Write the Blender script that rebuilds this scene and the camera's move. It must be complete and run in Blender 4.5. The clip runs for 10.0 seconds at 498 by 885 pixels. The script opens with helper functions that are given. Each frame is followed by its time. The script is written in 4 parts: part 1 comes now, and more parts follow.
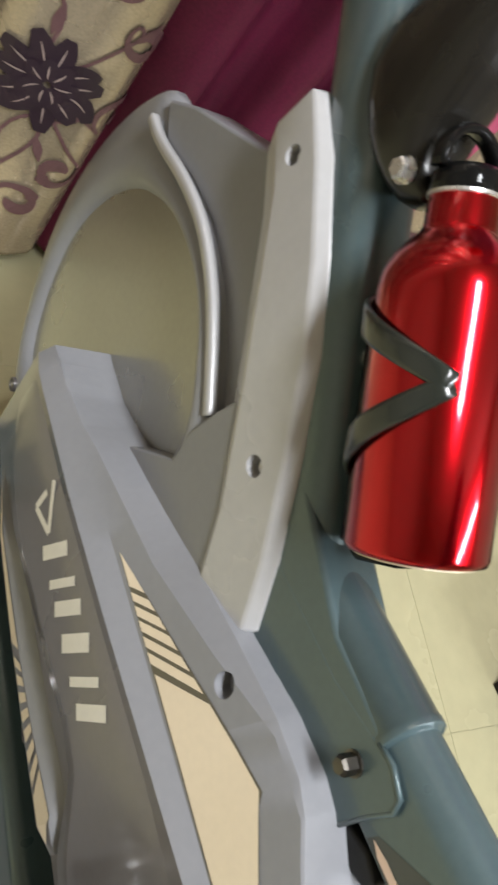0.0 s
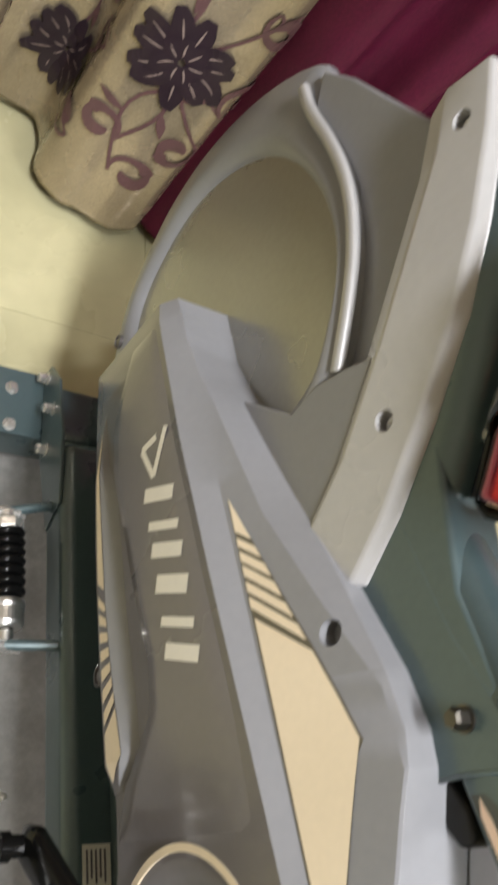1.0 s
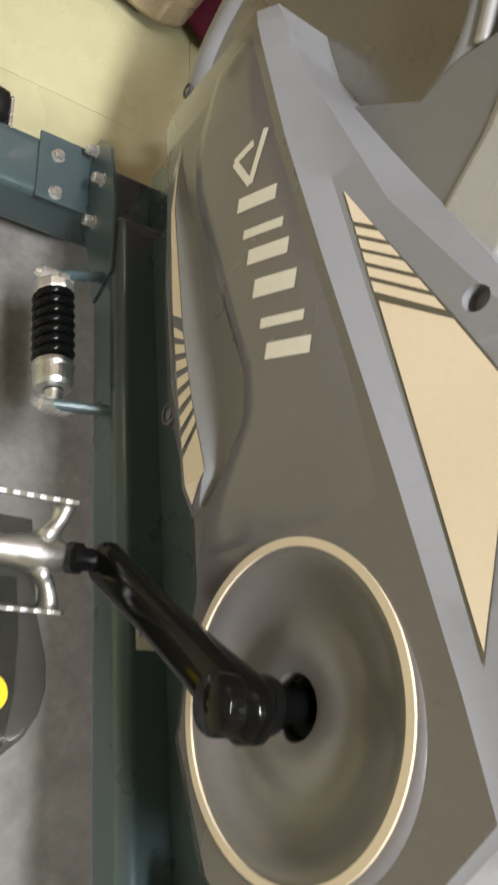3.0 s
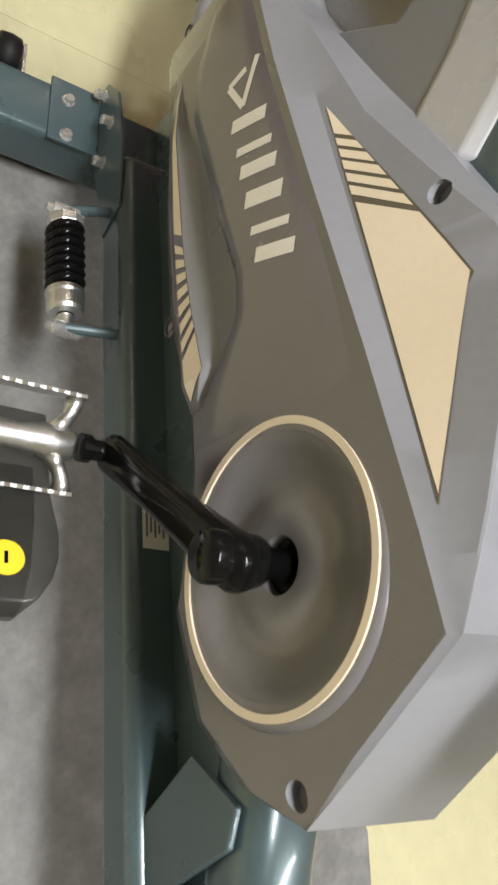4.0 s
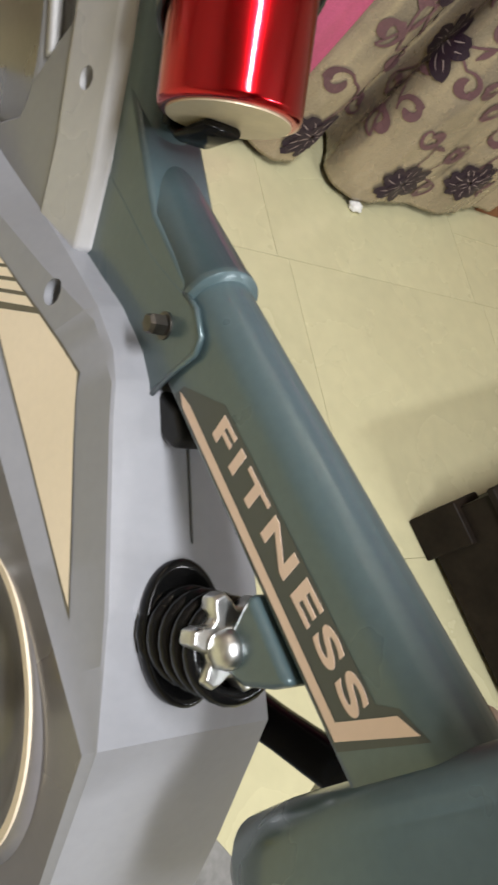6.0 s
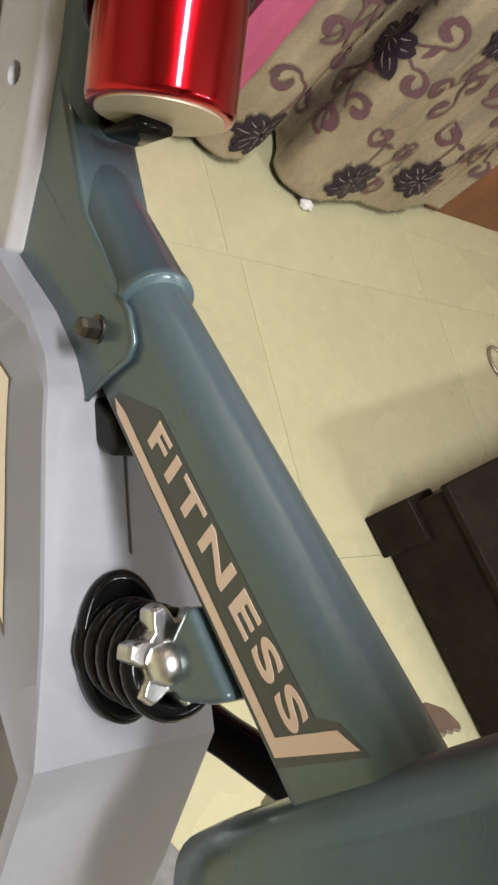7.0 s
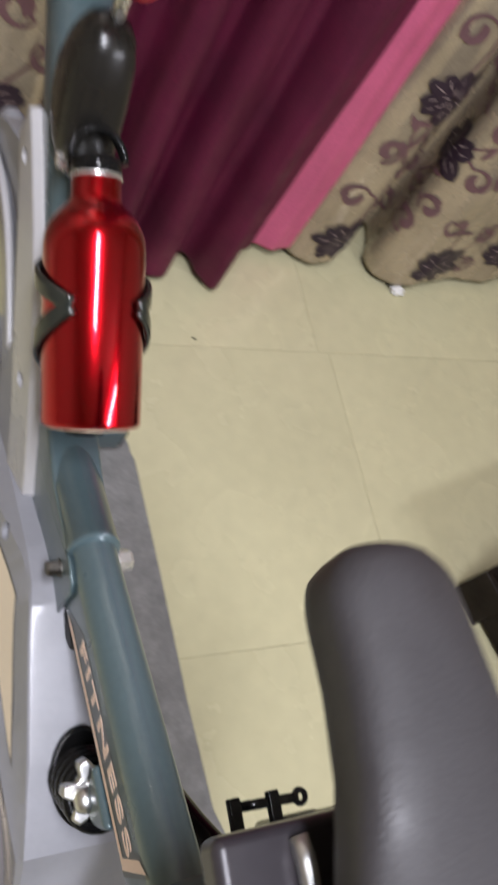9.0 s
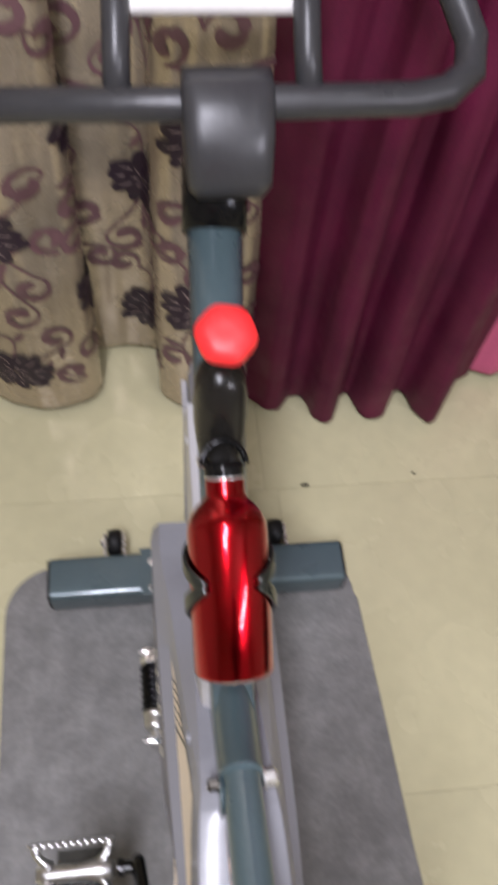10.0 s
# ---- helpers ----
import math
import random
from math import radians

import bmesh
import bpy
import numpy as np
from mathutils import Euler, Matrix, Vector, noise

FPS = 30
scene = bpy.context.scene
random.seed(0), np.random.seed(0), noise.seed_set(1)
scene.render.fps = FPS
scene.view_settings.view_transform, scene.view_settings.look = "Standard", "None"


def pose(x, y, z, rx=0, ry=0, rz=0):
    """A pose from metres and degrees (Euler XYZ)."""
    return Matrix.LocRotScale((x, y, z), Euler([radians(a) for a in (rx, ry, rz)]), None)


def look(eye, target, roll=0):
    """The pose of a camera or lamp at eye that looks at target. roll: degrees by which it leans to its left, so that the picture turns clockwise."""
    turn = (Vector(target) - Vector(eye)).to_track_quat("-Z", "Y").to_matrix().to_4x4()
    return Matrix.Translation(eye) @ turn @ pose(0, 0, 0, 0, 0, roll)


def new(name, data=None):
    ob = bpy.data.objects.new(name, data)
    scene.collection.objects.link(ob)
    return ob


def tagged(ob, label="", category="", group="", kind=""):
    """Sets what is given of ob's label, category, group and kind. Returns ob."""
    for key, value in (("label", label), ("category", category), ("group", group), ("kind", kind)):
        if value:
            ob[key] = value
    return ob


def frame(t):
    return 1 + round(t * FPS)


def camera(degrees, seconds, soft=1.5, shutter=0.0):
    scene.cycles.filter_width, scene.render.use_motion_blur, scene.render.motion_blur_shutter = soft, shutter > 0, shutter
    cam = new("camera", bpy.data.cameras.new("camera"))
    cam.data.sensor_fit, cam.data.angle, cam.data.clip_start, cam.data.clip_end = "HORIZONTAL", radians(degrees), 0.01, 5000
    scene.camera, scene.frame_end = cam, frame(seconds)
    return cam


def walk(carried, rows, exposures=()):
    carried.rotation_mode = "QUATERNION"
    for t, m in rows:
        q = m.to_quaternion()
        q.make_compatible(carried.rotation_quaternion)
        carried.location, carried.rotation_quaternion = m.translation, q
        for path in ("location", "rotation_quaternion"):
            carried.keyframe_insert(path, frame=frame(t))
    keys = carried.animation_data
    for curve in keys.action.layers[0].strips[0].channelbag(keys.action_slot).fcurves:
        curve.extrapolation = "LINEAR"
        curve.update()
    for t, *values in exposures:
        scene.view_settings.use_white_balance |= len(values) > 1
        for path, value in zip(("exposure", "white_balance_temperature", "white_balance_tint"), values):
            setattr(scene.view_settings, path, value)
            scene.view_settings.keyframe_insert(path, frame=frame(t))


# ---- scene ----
cam = camera(33.0, 10.0, soft=2.7, shutter=0.5)
PATH = [
    (0, (-0.303, 0.171, 0.946), (0.841, 0.951, -0.498), 52.0),
    (0.5, (-0.332, 0.175, 0.929), (0.782, 1.006, -0.509), 53.6),
    (1, (-0.34, 0.135, 0.901), (0.718, 0.984, -0.569), 56.0),
    (1.5, (-0.336, 0.099, 0.822), (0.728, 0.909, -0.665), 58.2),
    (2, (-0.33, 0.089, 0.782), (0.784, 0.844, -0.697), 61.0),
    (2.5, (-0.341, 0.062, 0.769), (0.791, 0.79, -0.711), 63.8),
    (4, (-0.357, -0.044, 0.806), (0.758, 0.598, -0.726), 65.9),
    (4.5, (-0.352, -0.065, 0.837), (0.718, 0.59, -0.721), 65.0),
    (5, (-0.327, -0.079, 0.873), (0.757, 0.603, -0.663), 62.4),
    (5.5, (-0.278, -0.045, 0.905), (0.863, 0.642, -0.587), 58.7),
    (6, (-0.23, -0.013, 0.91), (0.987, 0.646, -0.534), 56.7),
    (7.5, (-0.215, -0.006, 0.908), (1.086, 0.628, -0.473), 57.3),
    (8, (-0.213, 0.0, 0.901), (1.091, 0.62, -0.483), 57.5),
    (8.3, (-0.207, 0.001, 0.919), (1.075, 0.616, -0.487), 55.3),
    (8.5, (-0.197, 0.007, 0.985), (1.014, 0.63, -0.479), 53.0),
    (8.7, (-0.184, 0.008, 1.073), (0.929, 0.662, -0.455), 50.3),
    (9, (-0.167, 0.004, 1.195), (0.73, 0.77, -0.421), 43.1),
    (9.5, (-0.103, 0.028, 1.327), (0.427, 0.897, -0.394), 26.9),
    (9.8, (-0.068, 0.057, 1.378), (0.267, 0.966, -0.372), 15.5),
    (10, (-0.056, 0.082, 1.419), (0.159, 1.045, -0.321), 7.9),
]
walk(cam, [(t, look(eye, target, roll)) for t, eye, target, roll in PATH],
     exposures=[(0, -0.12, 6100, 9), (1, -0.02, 6300, 10), (2.5, 0.06, 6300, 9), (4.5, -0.08, 6250, 10), (5.5, -0.14, 6150, 10), (7.5, -0.15, 6350, 12), (8.5, -0.28, 6450, 12), (9, -0.42, 5900, 17), (10, -0.5, 5900, 21)])


# ---- light ----
world = bpy.data.worlds.new("world")
scene.world = world
world.use_nodes = True
world.node_tree.nodes["Background"].inputs[0].default_value = (1.0, 0.93, 0.82, 1)
world.node_tree.nodes["Background"].inputs[1].default_value = 0.02


def area(name, where, target, size, size_y, watts, colour):
    lamp = bpy.data.lights.new(name, "AREA")
    lamp.shape, lamp.size, lamp.size_y, lamp.energy, lamp.color = "RECTANGLE", size, size_y, watts, colour
    ob = new(name, lamp)
    ob.matrix_world = look(where, target)
    return ob


area("ceiling_lamp", (-0.32, -0.36, 2.62), (-0.2, 0.2, 0), 0.22, 1.2, 84, (1.0, 0.985, 0.96))
area("wall_lamp", (1.6, -1.9, 2.3), (0.2, 0.4, 0.5), 1.2, 0.06, 46, (1.0, 0.985, 0.96))


# ---- materials ----
def noise_mix(nt, scale, detail, low, high, coords):
    n = nt.nodes.new("ShaderNodeTexNoise")
    n.inputs["Scale"].default_value, n.inputs["Detail"].default_value = scale, detail
    nt.links.new(coords, n.inputs["Vector"])
    r = nt.nodes.new("ShaderNodeMapRange")
    r.inputs["From Min"].default_value, r.inputs["From Max"].default_value = 0.3, 0.7
    r.inputs["To Min"].default_value, r.inputs["To Max"].default_value = low, high
    nt.links.new(n.outputs["Fac"], r.inputs["Value"])
    return r.outputs["Result"], n.outputs["Fac"]


def mat(name, colour, rough=0.5, metal=0.0, vary=0.12, big=4.0, fine=90.0, bump=0.03, coat=0.0, sheen=0.0, spec=0.5, rvary=0.25, aniso=0.0):
    m = bpy.data.materials.new(name)
    m.use_nodes = True
    nt = m.node_tree
    b = nt.nodes["Principled BSDF"]
    b.inputs["Metallic"].default_value, b.inputs["Coat Weight"].default_value = metal, coat
    b.inputs["Coat Roughness"].default_value = 0.12
    b.inputs["Sheen Weight"].default_value, b.inputs["Specular IOR Level"].default_value = sheen, spec
    b.inputs["Anisotropic"].default_value = aniso
    co = nt.nodes.new("ShaderNodeTexCoord").outputs["Object"]
    one, _ = noise_mix(nt, big, 5, 1 - vary, 1 + vary, co)
    two, raw = noise_mix(nt, fine, 3, 1 - vary * 0.6, 1 + vary * 0.6, co)
    mul = nt.nodes.new("ShaderNodeMath")
    mul.operation = "MULTIPLY"
    nt.links.new(one, mul.inputs[0]), nt.links.new(two, mul.inputs[1])
    sc = nt.nodes.new("ShaderNodeVectorMath")
    sc.operation = "SCALE"
    sc.inputs[0].default_value = colour
    nt.links.new(mul.outputs[0], sc.inputs["Scale"])
    nt.links.new(sc.outputs[0], b.inputs["Base Color"])
    rr, _ = noise_mix(nt, big * 2.7, 4, rough * (1 - rvary), min(1.0, rough * (1 + rvary)), co)
    nt.links.new(rr, b.inputs["Roughness"])
    if bump:
        bp = nt.nodes.new("ShaderNodeBump")
        bp.inputs["Strength"].default_value, bp.inputs["Distance"].default_value = bump, 0.002
        nt.links.new(raw, bp.inputs["Height"])
        nt.links.new(bp.outputs[0], b.inputs["Normal"])
    return m


SHELL = mat("grey_shell_plastic", (0.25, 0.253, 0.273), 0.42, 0.0, 0.04, 3, 160, 0.015, coat=0.28, spec=0.35)
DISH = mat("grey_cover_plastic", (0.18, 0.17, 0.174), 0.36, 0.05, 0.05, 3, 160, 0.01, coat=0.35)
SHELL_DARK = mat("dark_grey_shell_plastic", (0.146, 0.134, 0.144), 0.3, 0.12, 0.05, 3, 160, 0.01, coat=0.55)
FIN = mat("light_grey_fin_plastic", (0.47, 0.465, 0.475), 0.34, 0.1, 0.04, 3, 160, 0.015, coat=0.35)
TEAL = mat("teal_grey_paint", (0.082, 0.122, 0.133), 0.32, 0.22, 0.06, 5, 220, 0.03, coat=0.45)
CREAM = mat("cream_sticker", (0.8, 0.685, 0.52), 0.45, 0, 0.03, 4, 200, 0.0)
WHITE_STK = mat("pale_sticker", (0.8, 0.77, 0.7), 0.5, 0, 0.04, 4, 200, 0.0)
PINKISH = mat("pale_pink_sticker", (0.82, 0.62, 0.5), 0.45, 0, 0.03, 4, 200, 0.0)
DUSK = mat("dark_grey_sticker", (0.06, 0.068, 0.068), 0.35, 0.1, 0.04, 4, 200, 0.0, coat=0.2)
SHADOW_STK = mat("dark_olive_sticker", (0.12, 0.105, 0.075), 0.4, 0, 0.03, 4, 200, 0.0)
BLACK = mat("black_plastic", (0.005, 0.005, 0.005), 0.14, 0, 0.2, 8, 150, 0.03, spec=0.2)
RUBBER = mat("black_rubber", (0.01, 0.01, 0.01), 0.55, 0, 0.2, 8, 150, 0.08, spec=0.35)
STEEL = mat("bright_steel", (0.74, 0.73, 0.71), 0.26, 0.8, 0.1, 20, 200, 0.05)
ALLOY = mat("cast_alloy", (0.68, 0.68, 0.67), 0.35, 1.0, 0.12, 20, 240, 0.12)
RED = mat("red_anodised_aluminium", (0.46, 0.003, 0.008), 0.2, 1.0, 0.03, 6, 300, 0.004, coat=0.6)
RED.node_tree.nodes["Principled BSDF"].inputs["Coat Roughness"].default_value = 0.05
DARK_STEEL = mat("dull_dark_steel", (0.13, 0.12, 0.105), 0.42, 1.0, 0.2, 20, 200, 0.05)
RED_KNOB = mat("red_plastic", (0.85, 0.03, 0.03), 0.45, 0, 0.05, 8, 150, 0.03)
HOUSING = mat("dark_brake_plastic", (0.011, 0.01, 0.0085), 0.28, 0, 0.12, 8, 150, 0.02, spec=0.35, coat=0.1)
GRIP = mat("dark_grey_grip_plastic", (0.036, 0.036, 0.038), 0.36, 0, 0.12, 8, 200, 0.05, spec=0.5)
CAGE = mat("smoky_black_plastic", (0.014, 0.017, 0.014), 0.2, 0, 0.15, 8, 150, 0.02, coat=0.4)
POST = mat("dark_satin_post", (0.03, 0.026, 0.03), 0.34, 0.1, 0.1, 8, 200, 0.03, coat=0.2)
SEAT = mat("dark_saddle_vinyl", (0.034, 0.031, 0.033), 0.58, 0, 0.15, 8, 500, 0.12)
FLOOR = mat("cream_vitrified_tile", (0.56, 0.525, 0.325), 0.26, 0, 0.06, 2.2, 30, 0.01)
GROUT = mat("tile_joint", (0.545, 0.502, 0.323), 0.8, 0, 0.1, 8, 100, 0.05)
MAT = mat("grey_floor_mat", (0.2, 0.197, 0.188), 0.7, 0, 0.19, 22, 120, 0.25)
WALL = mat("cream_wall_paint", (0.46, 0.41, 0.32), 0.7, 0, 0.06, 2, 60, 0.05)
SKIRT = mat("white_skirting_tile", (0.72, 0.68, 0.6), 0.35, 0, 0.05, 3, 60, 0.0)
CEIL = mat("white_ceiling_paint", (0.6, 0.58, 0.54), 0.8, 0, 0.04, 2, 60, 0.05)
MAROON = mat("maroon_curtain_cloth", (0.092, 0.0062, 0.029), 0.65, 0, 0.25, 6, 300, 0.15, spec=0.3)
PINK = mat("pink_curtain_cloth", (0.52, 0.1, 0.2), 0.6, 0, 0.15, 6, 300, 0.15)
SATIN = mat("cream_satin_cloth", (0.41, 0.34, 0.245), 0.26, 0.45, 0.2, 7, 320, 0.03)
PURPLE = mat("dark_purple_print", (0.022, 0.0095, 0.02), 0.55, 0, 0.15, 9, 300, 0.1)
LILAC = mat("pale_lilac_print", (0.3, 0.23, 0.22), 0.5, 0, 0.1, 9, 300, 0.1)
MAUVE = mat("mauve_print", (0.14, 0.07, 0.078), 0.5, 0, 0.15, 9, 300, 0.1)
SMOKE = mat("smoky_clear_plastic", (0.05, 0.05, 0.045), 0.18, 0, 0.1, 8, 150, 0.02)
smoke_out, clear, blend = SMOKE.node_tree.nodes["Material Output"], SMOKE.node_tree.nodes.new("ShaderNodeBsdfTransparent"), SMOKE.node_tree.nodes.new("ShaderNodeMixShader")
clear.inputs[0].default_value, blend.inputs[0].default_value = (0.75, 0.75, 0.72, 1), 0.4
SMOKE.node_tree.links.new(clear.outputs[0], blend.inputs[1])
SMOKE.node_tree.links.new(SMOKE.node_tree.nodes["Principled BSDF"].outputs[0], blend.inputs[2])
SMOKE.node_tree.links.new(blend.outputs[0], smoke_out.inputs["Surface"])
YELLOW = mat("yellow_paper", (0.85, 0.6, 0.02), 0.5, 0, 0.04, 6, 150, 0.0)
FLUFF = mat("white_cotton", (0.8, 0.79, 0.76), 0.9, 0, 0.05, 20, 300, 0.1)
WOOD = mat("dark_brown_wood", (0.015, 0.011, 0.008), 0.6, 0, 0.3, 12, 90, 0.08, spec=0.12)
DOOR = mat("brown_wood", (0.2, 0.075, 0.028), 0.45, 0, 0.2, 6, 60, 0.06)


# ---- mesh helpers ----
def part(name, bm, material, parent=None, label="", smooth=False, bevel=0.0, segs=2):
    me = bpy.data.meshes.new(name)
    bmesh.ops.recalc_face_normals(bm, faces=bm.faces[:])
    if smooth:
        for f in bm.faces:
            f.smooth = True
    bm.to_mesh(me)
    bm.free()
    for one in material if isinstance(material, (list, tuple)) else [material]:
        me.materials.append(one)
    ob = new(name, me)
    if parent is not None:
        ob.parent = parent
    if bevel:
        md = ob.modifiers.new("bevel", "BEVEL")
        md.width, md.segments, md.limit_method, md.angle_limit = bevel, segs, "ANGLE", radians(25)
        md.harden_normals = True
        for p in me.polygons:
            p.use_smooth = True
    if label:
        ob["label"] = label
    return ob


def thing(name, label, category, group="", kind="", at=(0, 0, 0)):
    ob = new(name)
    ob.location = at
    return tagged(ob, label, category, group, kind)


def lerp(table, v):
    """Piecewise line through (v, values...) rows that fall in v."""
    if v >= table[0][0]:
        return table[0][1:]
    for a, b in zip(table, table[1:]):
        if v >= b[0]:
            k = (a[0] - v) / (a[0] - b[0])
            return tuple(p + (q - p) * k for p, q in zip(a[1:], b[1:]))
    return table[-1][1:]


def loft(bm, rings, closed=True, caps=True):
    rows = [[bm.verts.new(p) for p in ring] for ring in rings]
    n = len(rows[0])
    for a, b in zip(rows, rows[1:]):
        for i in range(n if closed else n - 1):
            j = (i + 1) % n
            bm.faces.new((a[i], a[j], b[j], b[i]))
    if caps and closed:
        bm.faces.new(rows[0])
        bm.faces.new(rows[-1])
    return rows


def sweep(bm, path, rx, ry=None, n=16, caps=True, power=2.0, up=(1, 0, 0)):
    """A tube along path; rx across `up`, ry the other way; radii may be lists. power above 2 squares the section."""
    path = [Vector(p) for p in path]
    ry = rx if ry is None else ry
    rings = []
    for i, p in enumerate(path):
        d = (path[min(i + 1, len(path) - 1)] - path[max(i - 1, 0)]).normalized()
        u = Vector(up) - d * d.dot(Vector(up))
        if u.length < 1e-4:
            u = d.orthogonal()
        u.normalize()
        w = d.cross(u)
        a = rx[i] if isinstance(rx, (list, tuple)) else rx
        b = ry[i] if isinstance(ry, (list, tuple)) else ry
        ring = []
        for k in range(n):
            t = 2 * math.pi * k / n
            c, s = math.cos(t), math.sin(t)
            c = math.copysign(abs(c) ** (2 / power), c)
            s = math.copysign(abs(s) ** (2 / power), s)
            ring.append(p + u * a * c + w * b * s)
        rings.append(ring)
    loft(bm, rings, True, caps)
    return bm


def lathe(bm, profile, m, n=28):
    """profile rows (radius, height) turned round local z, placed by m."""
    rings = [[m @ Vector((r * math.cos(2 * math.pi * k / n), r * math.sin(2 * math.pi * k / n), h)) for k in range(n)] for r, h in profile]
    loft(bm, rings, True, True)
    return bm


def prism(bm, poly, x0, x1):
    """A side outline in (y, z) drawn out from x0 to x1."""
    loft(bm, [[(x0, y, z) for y, z in poly], [(x1, y, z) for y, z in poly]])
    return bm


def box(bm, x0, x1, y0, y1, z0, z1, m=None):
    vs = [bm.verts.new((x, y, z)) for z in (z0, z1) for x, y in ((x0, y0), (x1, y0), (x1, y1), (x0, y1))]
    for f in ((0, 1, 2, 3), (4, 5, 6, 7), (0, 1, 5, 4), (1, 2, 6, 5), (2, 3, 7, 6), (3, 0, 4, 7)):
        bm.faces.new([vs[i] for i in f])
    if m is not None:
        bmesh.ops.transform(bm, matrix=m, verts=vs)
    return bm


def axis(p, q):
    """A frame at p whose z runs towards q."""
    d = Vector(q) - Vector(p)
    return Matrix.Translation(p) @ d.to_track_quat("Z", "Y").to_matrix().to_4x4()


def hexbolt(name, p, d, parent, r=0.008, h=0.006, material=None):
    bm = bmesh.new()
    m = axis(p, Vector(p) + Vector(d))
    lathe(bm, [(r * 1.25, -0.001), (r * 1.25, 0.001)], m, 18)
    lathe(bm, [(r, 0.0012), (r, h * 0.8), (r * 0.8, h)], m, 6)
    return part(name, bm, material or STEEL, parent)


# ---- structure ----
bm = bmesh.new()
box(bm, -2.6, 2.6, -2.8, 1.13, -0.12, -0.0035)
floor = tagged(part("floor", bm, GROUT), "cream tiled floor with thin joints", "floor", kind="structure")
for name, lab, dims in (
    ("wall_north", "cream painted wall behind the curtains", (-2.6, 2.6, 1.125, 1.26, 0, 2.75)),
    ("wall_south", "plain cream painted wall", (-2.6, 2.6, -2.92, -2.8, 0, 2.75)),
    ("wall_west", "plain cream painted wall", (-2.72, -2.6, -2.92, 1.26, 0, 2.75)),
    ("wall_east", "plain cream painted wall", (2.6, 2.72, -2.92, 1.26, 0, 2.75)),
):
    bm = bmesh.new()
    box(bm, *dims)
    tagged(part(name, bm, WALL), lab, "wall", kind="structure")
bm = bmesh.new()
box(bm, -2.72, 2.72, -2.92, 1.26, 2.75, 2.85)
tagged(part("ceiling", bm, CEIL), "plain white painted ceiling", "ceiling", kind="structure")
bm = bmesh.new()
box(bm, -2.6, 1.36, 1.11, 1.125, 0, 0.09)
tagged(part("baseboard", bm, SKIRT, bevel=0.003), "white tiled skirting along the wall", "skirting", kind="structure")

# ---- exercise bike ----
bike = thing("exercise_bike", "grey and teal spin bike standing on a grey mat", "exercise bike")

# rows of the shell: y, x, z, falling in y
LOW = [(0.52, -0.05, 0.262), (0.472, -0.05, 0.268), (0.359, -0.05, 0.268), (0.265, -0.05, 0.278), (0.181, -0.05, 0.31), (0.119, -0.05, 0.318), (0.032, -0.05, 0.297), (-0.04, -0.05, 0.326), (-0.078, -0.05, 0.376), (-0.096, -0.047, 0.43)]
PANEL = [(0.52, -0.06, 0.285), (0.472, -0.062, 0.288), (0.359, -0.062, 0.29), (0.265, -0.062, 0.302), (0.181, -0.062, 0.332), (0.119, -0.062, 0.338), (0.032, -0.061, 0.318), (-0.04, -0.059, 0.345), (-0.078, -0.055, 0.39), (-0.096, -0.0475, 0.4305)]
RIDGE_IN = [(0.52, -0.068, 0.414), (0.5, -0.072, 0.42), (0.48, -0.072, 0.424), (0.391, -0.07, 0.443), (0.29, -0.067, 0.4695), (0.152, -0.062, 0.507), (0.046, -0.0565, 0.532), (-0.004, -0.053, 0.541), (-0.06, -0.0525, 0.473), (-0.096, -0.048, 0.431)]
RIDGE_OUT = [(0.52, -0.060, 0.428), (0.5, -0.061, 0.436), (0.48, -0.061, 0.441), (0.343, -0.0555, 0.470), (0.162, -0.052, 0.515), (0.074, -0.0508, 0.5365), (-0.004, -0.0495, 0.5465), (-0.06, -0.05, 0.4785), (-0.096, -0.0485, 0.4315)]
TOP = [(0.52, -0.01, 0.427), (0.469, -0.018, 0.438), (0.44, -0.022, 0.453), (0.416, -0.025, 0.468), (0.318, -0.03, 0.522), (0.258, -0.032, 0.556), (0.209, -0.033, 0.581), (0.178, -0.034, 0.591), (0.16, -0.036, 0.592), (0.14, -0.038, 0.587), (0.055, -0.043, 0.566), (0.025, -0.046, 0.557), (-0.004, -0.049, 0.548), (-0.06, -0.0495, 0.4795), (-0.096, -0.049, 0.432)]
FACET = [(0.52, -0.059, 0.4285), (0.469, -0.0595, 0.4445), (0.44, -0.0575, 0.4525), (0.416, -0.054, 0.4625), (0.318, -0.0465, 0.503), (0.25, -0.042, 0.547), (0.2, -0.036, 0.5805), (0.16, -0.0375, 0.5905), (0.14, -0.0395, 0.5855), (0.055, -0.0445, 0.5645), (0.025, -0.047, 0.5555), (-0.004, -0.0493, 0.5472), (-0.06, -0.0498, 0.479), (-0.096, -0.0488, 0.4318)]
ROWS6 = (LOW, PANEL, RIDGE_IN, RIDGE_OUT, FACET, TOP)


def side_x(y, z):
    """The left flank of the shell at (y, z)."""
    pts = [lerp(row, y) for row in ROWS6]
    for (xa, za), (xb, zb) in zip(pts, pts[1:]):
        if za <= z <= zb and zb > za:
            return xa + (xb - xa) * (z - za) / (zb - za)
    return pts[0][0] if z < pts[0][1] else pts[-1][0]


